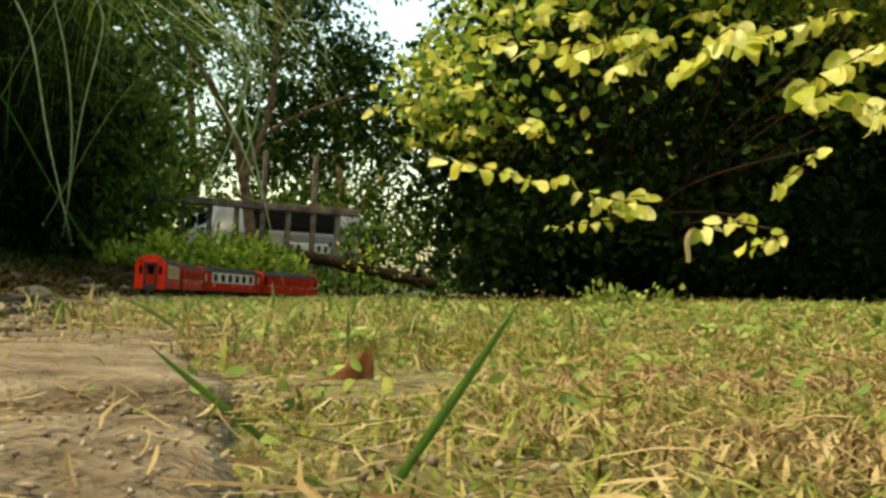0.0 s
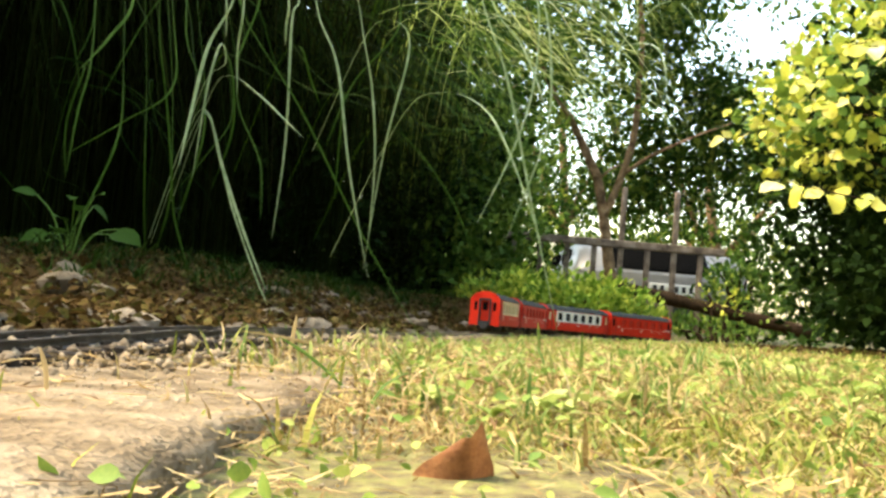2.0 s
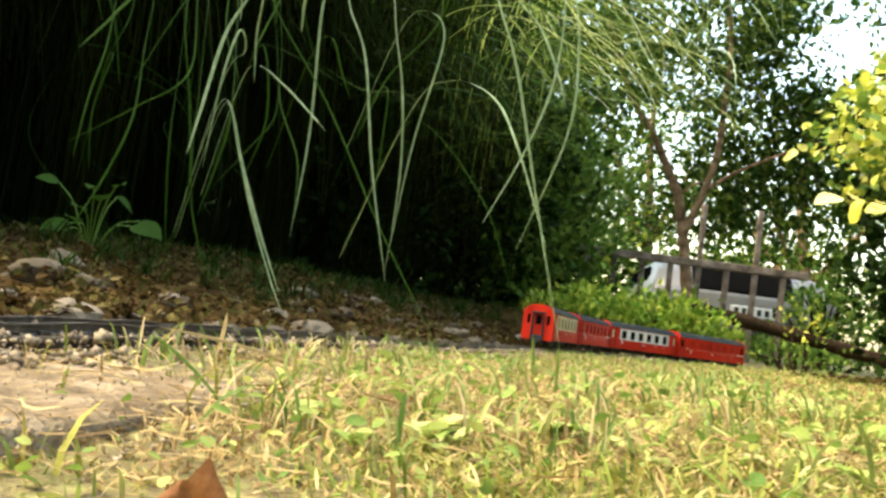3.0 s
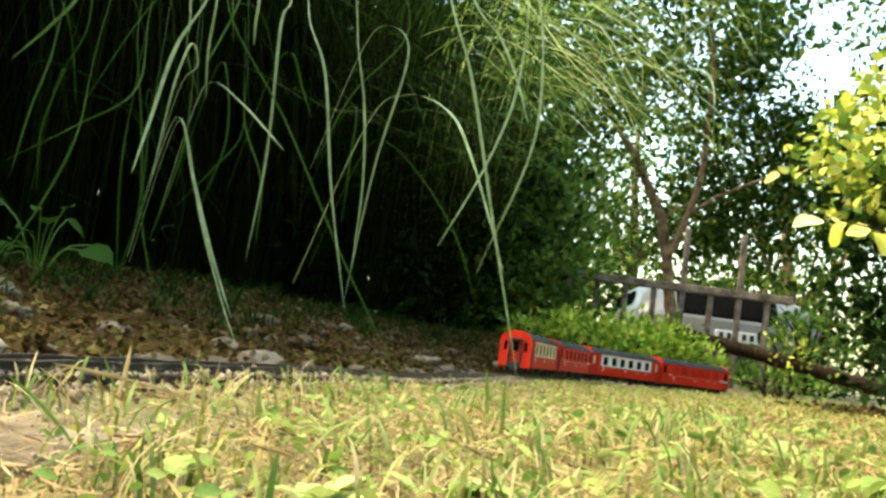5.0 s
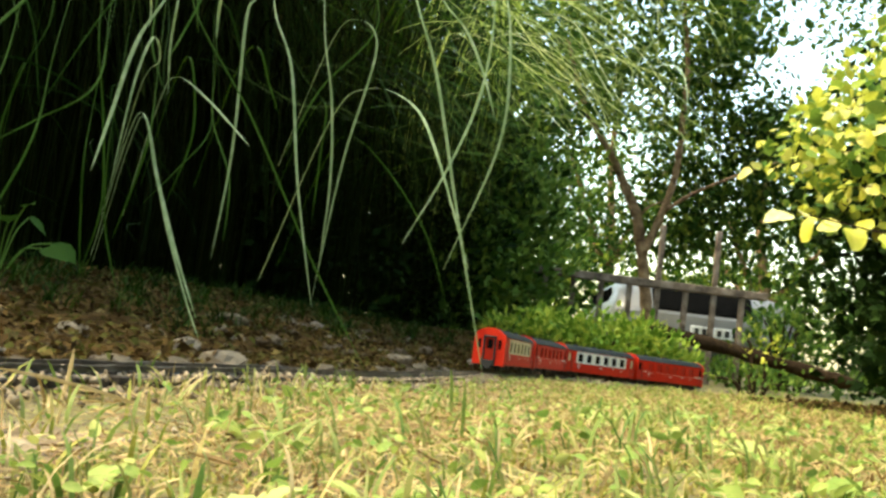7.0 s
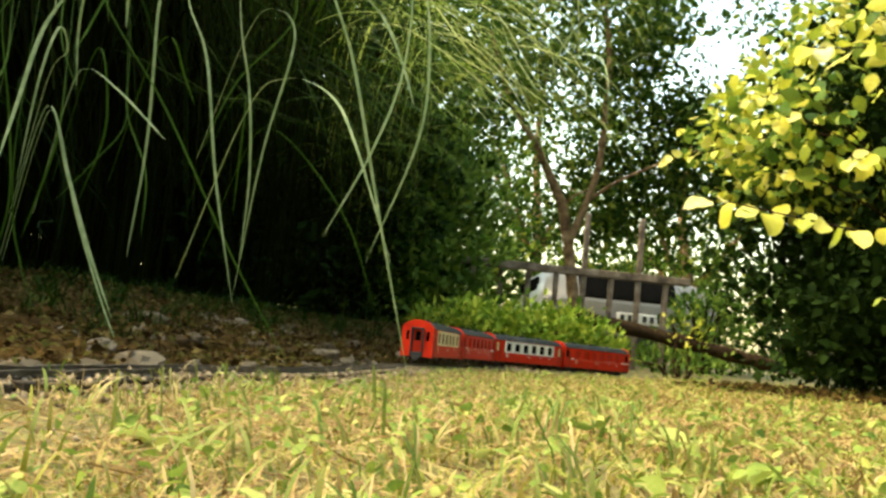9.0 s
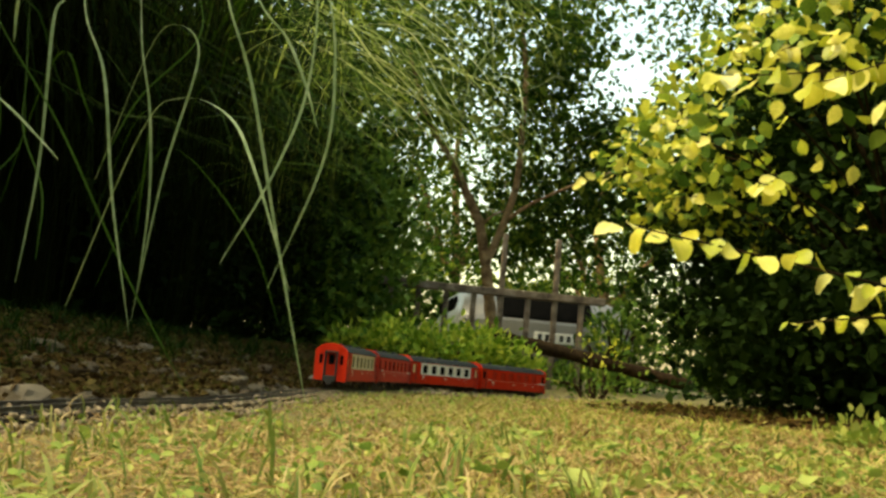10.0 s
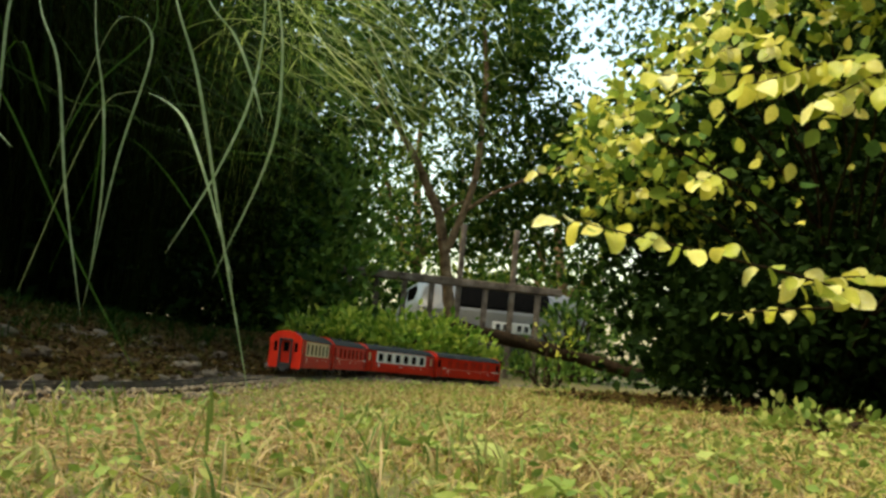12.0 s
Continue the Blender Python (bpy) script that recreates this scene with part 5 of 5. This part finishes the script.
def tree(name, label, base, limbs, crowns, leaf, n, rs, group=""):
    """A tree: limbs are lists of (points, first radius, last radius); crowns are (centre, radii, share)."""
    top = tagged(empty(name, base), label, "tree", group)
    o = Vector(base)
    for k, (pts, r0, r1) in enumerate(limbs):
        line = bent([Vector(p) - o for p in pts], 7)
        bm = bmesh.new()
        m = len(line) - 1
        tube(bm, line, [(r0 + (r1 - r0) * i / m) * (1 + 0.08 * math.sin(i * 2.3 + k)) for i in range(m + 1)], 10)
        part("trunk" if k == 0 else "limb", bm, M_BARK, top, smooth=True)
    cs, ws = [], []
    for centre, radii, share in crowns:
        m = int(n * share)
        c = clumped(rs, m, np.array(centre) - np.array(base), radii, max(12, m // 40), 0.15, 0.2)
        cs.append(c)
    c = np.concatenate(cs)
    m = len(c)
    ln = leaf * rs.uniform(0.6, 1.3, m)
    tagged(link_mesh("crown", leaf_mass("crown", c, rs.normal(size=(m, 3)) + np.array((0, 0, -0.4)), ln, ln * 0.6, LEAF4, rs, 0.45), M_TREELEAF, top, "dense green leaves with gaps"), kind="stuff")


def build_bush_floor():
    """A dark sheet for the shaded ground below the golden bush, with fallen leaves."""
    rs = np.random.RandomState(29)
    ring = np.linspace(0, 2 * math.pi, 64, endpoint=False)
    v, f = [], []
    steps = np.linspace(0.02, 0.985, 9)
    for r in steps:
        rr = r + 0.02 * np.sin(ring * 7) * r + 0.012 * np.sin(ring * 17) * r
        x, y = 2.75 + 1.25 * rr * np.cos(ring), 1.9 + 1.3 * rr * np.sin(ring)
        v.append(np.stack([x, y, ground_z(x, y) + (0.008 if r < 0.95 else -0.004)], -1))
    for k in range(len(steps) - 1):
        for i in range(64):
            j = (i + 1) % 64
            f.append((k * 64 + i, (k + 1) * 64 + i, (k + 1) * 64 + j, k * 64 + j))
    tagged(link_mesh("bush_shade_sheet", fast_mesh("bush_shade_sheet", np.concatenate(v), np.array(f)), M_BANK, smooth=True), "dark earth sheet standing for shade under the golden bush", "soil", kind="structure")
    n = 2600
    r, a = np.sqrt(rs.rand(n)), rs.uniform(0, 2 * math.pi, n)
    x, y = 2.75 + 1.25 * r * np.cos(a), 1.9 + 1.3 * r * np.sin(a)
    c = np.stack([x, y, ground_z(x, y) + rs.uniform(0.008, 0.022, n)], -1)
    ln = rs.uniform(0.015, 0.035, n)
    w = np.stack([np.cos(a * 5), np.sin(a * 5), rs.uniform(-0.1, 0.3, n)], -1)
    tagged(link_mesh("fallen_leaves", leaf_mass("fallen_leaves", c, w, ln, ln * 0.6, LEAF10, rs, 0.4), M_LITTER), "brown fallen leaves lying under the golden bush", "leaves", kind="stuff")


def build_trees():
    rs = np.random.RandomState(31)
    tree("forked_tree", "slender forked tree with grey-brown bark and green crown", (1.74, 7.3, 0.09),
         [([(1.74, 7.3, 0.05), (1.715, 7.29, 0.42), (1.67, 7.3, 0.69), (1.60, 7.31, 1.08), (1.51, 7.27, 1.46)], 0.060, 0.042),
          ([(1.515, 7.27, 1.44), (1.37, 7.24, 1.70), (1.22, 7.11, 1.93), (0.98, 6.98, 2.25), (0.75, 6.8, 2.8)], 0.045, 0.014),
          ([(1.60, 7.30, 1.10), (1.735, 7.26, 1.51), (1.805, 7.22, 1.86), (1.81, 7.17, 2.33), (1.80, 7.13, 2.77), (1.70, 7.14, 3.6), (1.8, 7.2, 4.4)], 0.036, 0.015),
          ([(1.735, 7.26, 1.49), (1.95, 7.15, 1.65), (2.3, 7.03, 1.83), (2.61, 7.02, 1.97)], 0.020, 0.006),
          ([(1.52, 7.27, 1.42), (1.62, 7.2, 1.52), (1.72, 7.15, 1.56)], 0.014, 0.006)],
         [((1.1, 7.6, 3.3), (1.45, 1.4, 1.25), 0.29), ((2.15, 8.6, 1.85), (0.85, 0.6, 0.55), 0.10), ((0.5, 7.2, 2.25), (0.75, 0.8, 0.7), 0.07), ((2.75, 8.1, 2.42), (0.32, 0.4, 0.28), 0.05), ((2.25, 8.0, 3.0), (0.45, 0.6, 0.8), 0.085), ((2.9, 8.3, 1.95), (1.0, 0.7, 0.45), 0.08), ((3.0, 8.3, 4.0), (1.3, 0.8, 0.6), 0.05)], 0.085, 25000, rs)
    for x, y, h, r, n in ((-3.2, 9.5, 6.5, 2.4, 30000), (-0.4, 11.2, 6.0, 1.9, 6500), (4.3, 15.2, 4.3, 1.9, 4200), (1.9, 18.5, 7.0, 2.3, 9000), (6.7, 11.5, 6.5, 2.2, 10000), (9.0, 9.5, 6.0, 2.4, 16000)):
        tree("garden_tree", "tall leafy garden tree standing behind the fence", (x, y, 0.1),
             [([(x, y, 0.05), (x + 0.1, y, h * 0.3), (x - 0.1, y + 0.1, h * 0.65), (x, y, h * 0.95)], 0.14, 0.03)] +
             [([(x, y, h * 0.3), (x + r * 0.5 * math.cos(a), y + r * 0.5 * math.sin(a), h * 0.5), (x + r * 0.8 * math.cos(a), y + r * 0.8 * math.sin(a), h * 0.62)], 0.06, 0.015) for a in (0.4, 2.2, 4.1, 5.3)],
             [((x, y, h * 0.64), (r, r * 0.8, h * 0.36), 0.75), ((x, y - 0.3, h * 0.33), (r * 0.8, r * 0.7, h * 0.2), 0.25)], 0.12, int(n * 1.05), rs, "trees behind the fence")


def build_screen_trees():
    """Trees added to block low sky light, behind the viewer and to both sides."""
    rs = np.random.RandomState(35)
    for x, y, h, r in ((-6.5, 2.0, 6.5, 2.6), (-6.0, -3.5, 6.5, 2.6), (-2.0, -7.5, 6.0, 2.6), (3.0, -8.0, 6.5, 2.8), (7.5, -5.0, 6.0, 2.6), (8.5, 0.5, 6.5, 2.6), (8.0, 5.0, 6.0, 2.4)):
        tree("screen_tree", "broad tree added at the garden's edge to block sky light", (x, y, 0.0),
             [([(x, y, -0.05), (x + 0.1, y, h * 0.3), (x - 0.1, y + 0.1, h * 0.65), (x, y, h * 0.95)], 0.16, 0.03)],
             [((x, y, h * 0.62), (r, r, h * 0.38), 0.7), ((x, y, h * 0.25), (r * 0.9, r * 0.9, h * 0.25), 0.3)], 0.26, 12000, rs, "trees round the garden")


def build_shrubs():
    rs = np.random.RandomState(41)
    shrub("leafy_shrub", "bright yellow-green shrub beside the railway curve", "shrub", (1.12, 5.2, 0.22), (0.66, 0.35, 0.16), 4200, 0.056, M_SHRUBLEAF, rs, 150, 0.045, 0.55, 0.52)
    shrub("leafy_shrub", "low green shrub under the fence", "shrub", (1.45, 5.65, 0.16), (0.45, 0.3, 0.11), 2000, 0.052, M_SHRUBLEAF, rs, 80, 0.045, 0.5, 0.52)
    # Hedges at x <= 0 are added as a shade-dark backing for the reeds.
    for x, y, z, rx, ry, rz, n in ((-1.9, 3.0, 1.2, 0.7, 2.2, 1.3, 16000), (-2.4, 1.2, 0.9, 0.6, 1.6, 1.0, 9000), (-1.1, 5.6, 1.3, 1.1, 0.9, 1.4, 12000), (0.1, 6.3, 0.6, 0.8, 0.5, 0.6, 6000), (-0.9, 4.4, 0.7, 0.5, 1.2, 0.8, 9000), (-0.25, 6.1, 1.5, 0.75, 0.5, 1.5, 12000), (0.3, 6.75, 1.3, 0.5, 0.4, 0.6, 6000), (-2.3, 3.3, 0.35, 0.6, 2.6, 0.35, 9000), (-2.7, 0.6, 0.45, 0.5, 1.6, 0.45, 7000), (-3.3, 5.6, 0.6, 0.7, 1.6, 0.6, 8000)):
        shrub("hedge_bush", "dense hedge closing off the sky behind the reed grass", "hedge", (x, y, z), (rx, ry, rz), n, 0.09, M_MIDLEAF if x > 0 else M_SHADELEAF, rs, 150, 0.2, 0.15, 0.55, "hedge behind the reeds")
    # Bushes added to keep the gaps behind the golden bush dark.
    shrub("hedge_bush", "bush added behind the golden bush, darkened for shade", "hedge", (5.2, 1.9, 0.9), (1.1, 1.6, 1.0), 9000, 0.09, M_SHADELEAF, rs, 150, 0.16, 0.2, 0.55, "hedge behind the golden bush")
    shrub("hedge_bush", "bush added behind the golden bush, darkened for shade", "hedge", (3.45, 4.2, 0.8), (1.0, 0.9, 1.0), 12000, 0.08, M_SHADELEAF, rs, 150, 0.16, 0.2, 0.55, "hedge behind the golden bush")
    shrub("hedge_bush", "bush added behind the golden bush, darkened for shade", "hedge", (4.0, 0.7, 0.55), (0.9, 1.1, 0.6), 9000, 0.08, M_SHADELEAF, rs, 150, 0.14, 0.2, 0.55, "hedge behind the golden bush")
    shrub("hedge_bush", "bush added behind the golden bush, darkened for shade", "hedge", (5.0, 3.7, 0.5), (0.9, 0.9, 0.55), 7000, 0.085, M_SHADELEAF, rs, 150, 0.14, 0.2, 0.55, "hedge behind the golden bush")
    for x, y, rx in ((-2.5, 15.0, 2.0), (0.6, 16.2, 1.8), (3.4, 16.8, 1.9), (6.3, 15.6, 1.9), (9.5, 14.5, 2.0)):
        shrub("hedge_bush", "tall green hedge behind the parked car", "hedge", (x, y, 1.1), (rx, 0.9, 1.15), 2700, 0.17, M_TREELEAF, rs, 170, 0.24, 0.2, 0.55, "hedge behind the car")
    shrub("leafy_shrub", "loose green shrub beside the fence end", "shrub", (2.78, 7.1, 0.5), (0.3, 0.3, 0.36), 700, 0.07, M_MIDLEAF, rs, 40, 0.06, 0.4, 0.5)
    shrub("leafy_shrub", "loose sprig with pale yellow-green leaves before the fence", "shrub", (2.40, 6.15, 0.36), (0.20, 0.12, 0.16), 90, 0.042, M_GOLDMASS, rs, 22, 0.05, 0.4, 0.62, stems=2)
    for x, y, rx, ry in ((2.25, 5.6, 0.4, 0.2), (2.35, 6.6, 0.5, 0.3), (3.0, 7.4, 0.7, 0.4), (1.9, 7.6, 0.7, 0.4), (0.9, 7.2, 0.7, 0.4)):
        shrub("leafy_weed", "low dark green weeds along the foot of the fence", "weeds", (x, y, 0.11 if y < 6 else 0.18), (rx, ry, 0.03), 380 if y > 6 else 190, 0.055 if y > 6 else 0.038, M_MIDLEAF, rs, 45, 0.06, 0.3, 0.6, "weeds below the fence", stems=4)
    shrub("leafy_weed", "low fresh green weeds at the foot of the bush", "weeds", (1.70, 0.50, float(ground_z(1.70, 0.50)) + 0.018), (0.15, 0.09, 0.010), 180, 0.019, M_CLOVER, rs, 40, 0.016, 0.3, 0.8, stems=3)


def build_bank_plant():
    """A few broad leaves on short stalks at the left foot of the reeds."""
    rng = random.Random(17)
    x0, y0 = -0.27, 0.76
    top = tagged(empty("broad_leaved_weed", (x0, y0, float(bank_z(np.array([x0]), np.array([y0]))[0]))), "broad-leaved green weed growing on the shaded bank", "weed")
    for k in range(11):
        a = rng.uniform(0, 6.3)
        r, h = rng.uniform(0.02, 0.10), rng.uniform(0.04, 0.16)
        end = Vector((r * math.cos(a), r * math.sin(a), h))
        bm = bmesh.new()
        tube(bm, bent([(0, 0, -0.01), end * 0.5 + Vector((0, 0, 0.03)), end], 4), [0.0016] * 9, 5)
        part("stalk", bm, M_BLADE, top)
        tv, tf = LEAF10
        size = rng.uniform(0.045, 0.07)
        way = Vector((math.cos(a), math.sin(a) - 0.5, rng.uniform(-0.6, 0.4))).normalized()
        x = way.cross(Vector((0.2, -0.6, 0.8))).normalized()
        ob = link_mesh("leaf", fast_mesh("leaf", tv * np.array((0.7, 1, 1)), tf), M_REEDSHADE, top, smooth=True)
        ob.matrix_local = Matrix.Translation(end) @ Matrix((x, way, x.cross(way))).transposed().to_4x4() @ Matrix.Diagonal((size, size, size, 1))


# ---- fence, log, car ----
def build_fence():
    top = tagged(empty("garden_fence", (1.9, 6.42, 0.1)), "weathered wooden garden fence with square posts and top rail", "fence")
    o = Vector(top.location)

    def beam(name, a, b, w, h, label=""):
        a, b = Vector(a) - o, Vector(b) - o
        bm = bmesh.new()
        d = b - a
        box(bm, 0, d.length, -w / 2, w / 2, -h / 2, h / 2, 0.006)
        bmesh.ops.transform(bm, matrix=Matrix.Translation(a) @ d.to_track_quat("X", "Z").to_matrix().to_4x4(), verts=bm.verts)
        return part(name, bm, M_OLDWOOD, top, label)

    beam("top_rail", (0.7, 6.38, 0.785), (2.5, 6.53, 0.785), 0.07, 0.06)
    beam("bottom_rail", (0.7, 6.40, 0.36), (2.5, 6.55, 0.34), 0.05, 0.06)
    for k in range(8):
        x = 0.80 + k * 0.216
        y = 6.40 + (x - 0.9) * 0.083
        tall = k in (4, 6, 8)
        beam("post", (x, y + 0.006, 0.05), (x, y, 1.25 if tall else 0.765), 0.042, 0.05)


def build_log():
    bm = bmesh.new()
    pts = bent([(-0.75, 0.02, 0.16), (-0.1, 0, 0.06), (0.5, -0.03, -0.04), (0.85, -0.05, -0.1)], 6)
    tube(bm, pts, [0.05 + 0.006 * math.sin(i * 1.7) for i in range(len(pts))], 12)
    ob = part("fallen_log", bm, M_TWIG, smooth=True)
    ob.location = (2.25, 6.2, 0.29)
    tagged(ob, "weathered brown log lying slanted below the fence", "log")


def build_car():
    """A low silver car seen from behind, parked beyond the fence."""
    top = tagged(empty("parked_car", (2.52, 9.36, 0.06), 4), "silver-grey car parked behind the garden fence", "car")
    stations = [(0.0, 0.52, 0.68, 0.26, 0.9), (0.06, 0.60, 0.72, 0.22, 0.98), (0.34, 0.56, 1.0, 0.2, 0.98), (0.9, 0.54, 1.1, 0.18, 0.98), (2.3, 0.54, 1.1, 0.18, 0.98), (3.1, 0.56, 0.8, 0.18, 0.96), (4.1, 0.55, 0.66, 0.22, 0.9)]
    bm = bmesh.new()
    rows = []
    for y, shoulder, roof, low, half in stations:
        sec = [(-half * 0.9, low), (-half, low + 0.15), (-half, 0.66), (-half * shoulder / 0.62, roof - 0.04 if roof > 0.8 else roof - 0.015), (-half * 0.5, roof), (half * 0.5, roof), (half * shoulder / 0.62, roof - 0.04 if roof > 0.8 else roof - 0.015), (half, 0.66), (half, low + 0.15), (half * 0.9, low)]
        rows.append([bm.verts.new((x, y, z)) for x, z in sec])
    for r0, r1 in zip(rows, rows[1:]):
        for k in range(10):
            bm.faces.new((r0[k], r0[(k + 1) % 10], r1[(k + 1) % 10], r1[k]))
    bm.faces.new(rows[0][::-1])
    bm.faces.new(rows[-1])
    bmesh.ops.recalc_face_normals(bm, faces=bm.faces)
    bmesh.ops.bevel(bm, geom=list(bm.edges), offset=0.03, segments=2, affect="EDGES")
    part("body", bm, M_CARWHITE, top, smooth=True)

    def slab(name, x0, x1, z0, z1, y0, y1, m, label="", parent=None, lean=0.0):
        bm = bmesh.new()
        box(bm, x0, x1, 0, 0.03, 0, z1 - z0, 0.008)
        bmesh.ops.transform(bm, matrix=Matrix.Translation((0, y0, z0)) @ Matrix.Rotation(lean, 4, "X"), verts=bm.verts)
        return part(name, bm, m, parent or top, label)

    slab("rear_window", -0.55, 0.52, 0.75, 1.10, 0.058, 0, M_PANE, "dark rear window", lean=-0.78)
    slab("bumper", -0.92, 0.92, 0.26, 0.45, -0.06, 0, M_BLACK, "dark grey rear bumper")
    plate = slab("number_plate", -0.16, 0.36, 0.49, 0.605, -0.032, 0, M_WHITE, "white number plate")
    for x, w in ((-0.1, 0.05), (-0.02, 0.05), (0.14, 0.05), (0.22, 0.05), (0.3, 0.05)):
        slab("dark_bar", x - w / 2, x + w / 2, 0.51, 0.585, -0.037, 0, M_BLACK, "", plate)
    for x in (-0.88, 0.88):
        for y in (0.7, 3.4):
            bm = bmesh.new()
            bmesh.ops.create_cone(bm, cap_ends=True, segments=24, radius1=0.31, radius2=0.31, depth=0.2, matrix=Matrix.Translation((x, y, 0.31)) @ Matrix.Rotation(math.pi / 2, 4, "Y"))
            wheel = part("wheel", bm, M_BLACK, top, "black tyre")
            bm = bmesh.new()
            bmesh.ops.create_cone(bm, cap_ends=True, segments=18, radius1=0.19, radius2=0.17, depth=0.03, matrix=Matrix.Translation((x * 1.12, y, 0.31)) @ Matrix.Rotation(math.pi / 2, 4, "Y"))
            part("rim", bm, M_RAIL, wheel)
    for sx in (-1, 1):
        for y0, y1 in ((0.7, 1.55), (1.62, 2.5)):
            bm = bmesh.new()
            box(bm, *sorted((sx * 0.90, sx * 0.93)), y0 + 0.2, y1, 0.74, 0.98, 0.01)
            part("side_window", bm, M_PANE, top)


build_ground()
build_bank()
build_gravel()
build_slabs()
build_track()
build_train()
build_fence()
build_log()
build_car()
build_trees()
build_screen_trees()
build_shrubs()
build_bush_floor()
build_gold_bush()
build_bank_plant()
build_reeds()
bpy.context.view_layer.update()
build_hanging_leaves()
build_lawn()
build_slab_debris()
# single blades and a withered leaf in the near lawn
def build_single_blades():
    for base, tip, width, bow in (((0.560, -1.325, -0.036), (0.600, -1.342, 0.0325), 0.0024, (0.001, 0, 0)), ((0.580, -1.197, -0.036), (0.519, -1.184, 0.011), 0.0030, (0, 0, -0.002)),
                                  ((0.751, -0.03, 0.0), (0.745, -0.036, 0.057), 0.0045, (0.001, 0, 0)),
                                  ((0.784, -0.288, 0.0), (0.7815, -0.293, 0.049), 0.0035, (0, 0, 0)), ((0.455, -0.314, 0.0), (0.441, -0.318, 0.027), 0.0035, (0, 0, 0)), ((0.575, -0.60, -0.01), (0.517, -0.585, 0.024), 0.0026, (0.0, 0, 0.006))):
        grass_blade(base, tip, width, bow, M_BLADE if base[1] < -0.5 else M_SPROUT)
    for base, tip, width, bow in (((0.48, -0.361, 0.0), (0.485, -0.364, 0.041), 0.0045, (0.001, 0, 0)), ((0.551, -0.37, 0.004), (0.434, -0.387, 0.020), 0.003, (0, 0, 0.006)), ((0.482, -0.90, 0.0), (0.477, -0.901, 0.0195), 0.003, (0.002, 0, 0))):
        grass_blade(base, tip, width, bow, M_STALK, "dry straw-coloured grass stalk standing beside the track")


def build_hanging_dead_leaf():
    bm = bmesh.new()
    rows = []
    for i in range(8):
        u = i / 7
        half = 0.014 * math.sin(math.pi * (0.06 + 0.9 * u)) ** 0.8
        rows.append([bm.verts.new((v * half, 0.010 * abs(v) ** 1.5 + 0.004 * math.sin(u * 5), -u * 0.075)) for v in (-1, -0.5, 0, 0.5, 1)])
    for r0, r1 in zip(rows, rows[1:]):
        for k in range(4):
            bm.faces.new((r0[k], r0[k + 1], r1[k + 1], r1[k]))
    leaf = part("withered_leaf", bm, M_STALK, smooth=True)
    leaf.matrix_world = pose(1.74, 0.30, 0.222, 5, 8, 40)
    tagged(leaf, "pale tan withered leaf hanging from the golden bush", "dead leaf")


def build_withered_leaf():
    bm = bmesh.new()
    rows = []
    for i in range(8):
        u = i / 7
        half = 0.020 * math.sin(math.pi * (0.16 + 0.80 * u)) ** 0.6
        rows.append([bm.verts.new((v * half, 0.006 * math.sin(u * 4) + 0.013 * abs(v) ** 1.6, u * 0.043 + (0.006 * math.sin(v * 2.2 + 0.6) + 0.004 * math.cos(v * 9)) * u)) for v in (-1, -0.6, -0.2, 0.2, 0.6, 1)])
    for r0, r1 in zip(rows, rows[1:]):
        for k in range(5):
            bm.faces.new((r0[k], r0[k + 1], r1[k + 1], r1[k]))
    leaf = part("withered_leaf", bm, M_BROWN, smooth=True)
    leaf.matrix_world = pose(0.673, -0.890, -0.047, 4, 8, 12)
    tagged(leaf, "curled reddish-brown withered leaf standing in the grass", "fallen leaf")


build_plantains()
build_single_blades()
build_withered_leaf()
build_hanging_dead_leaf()
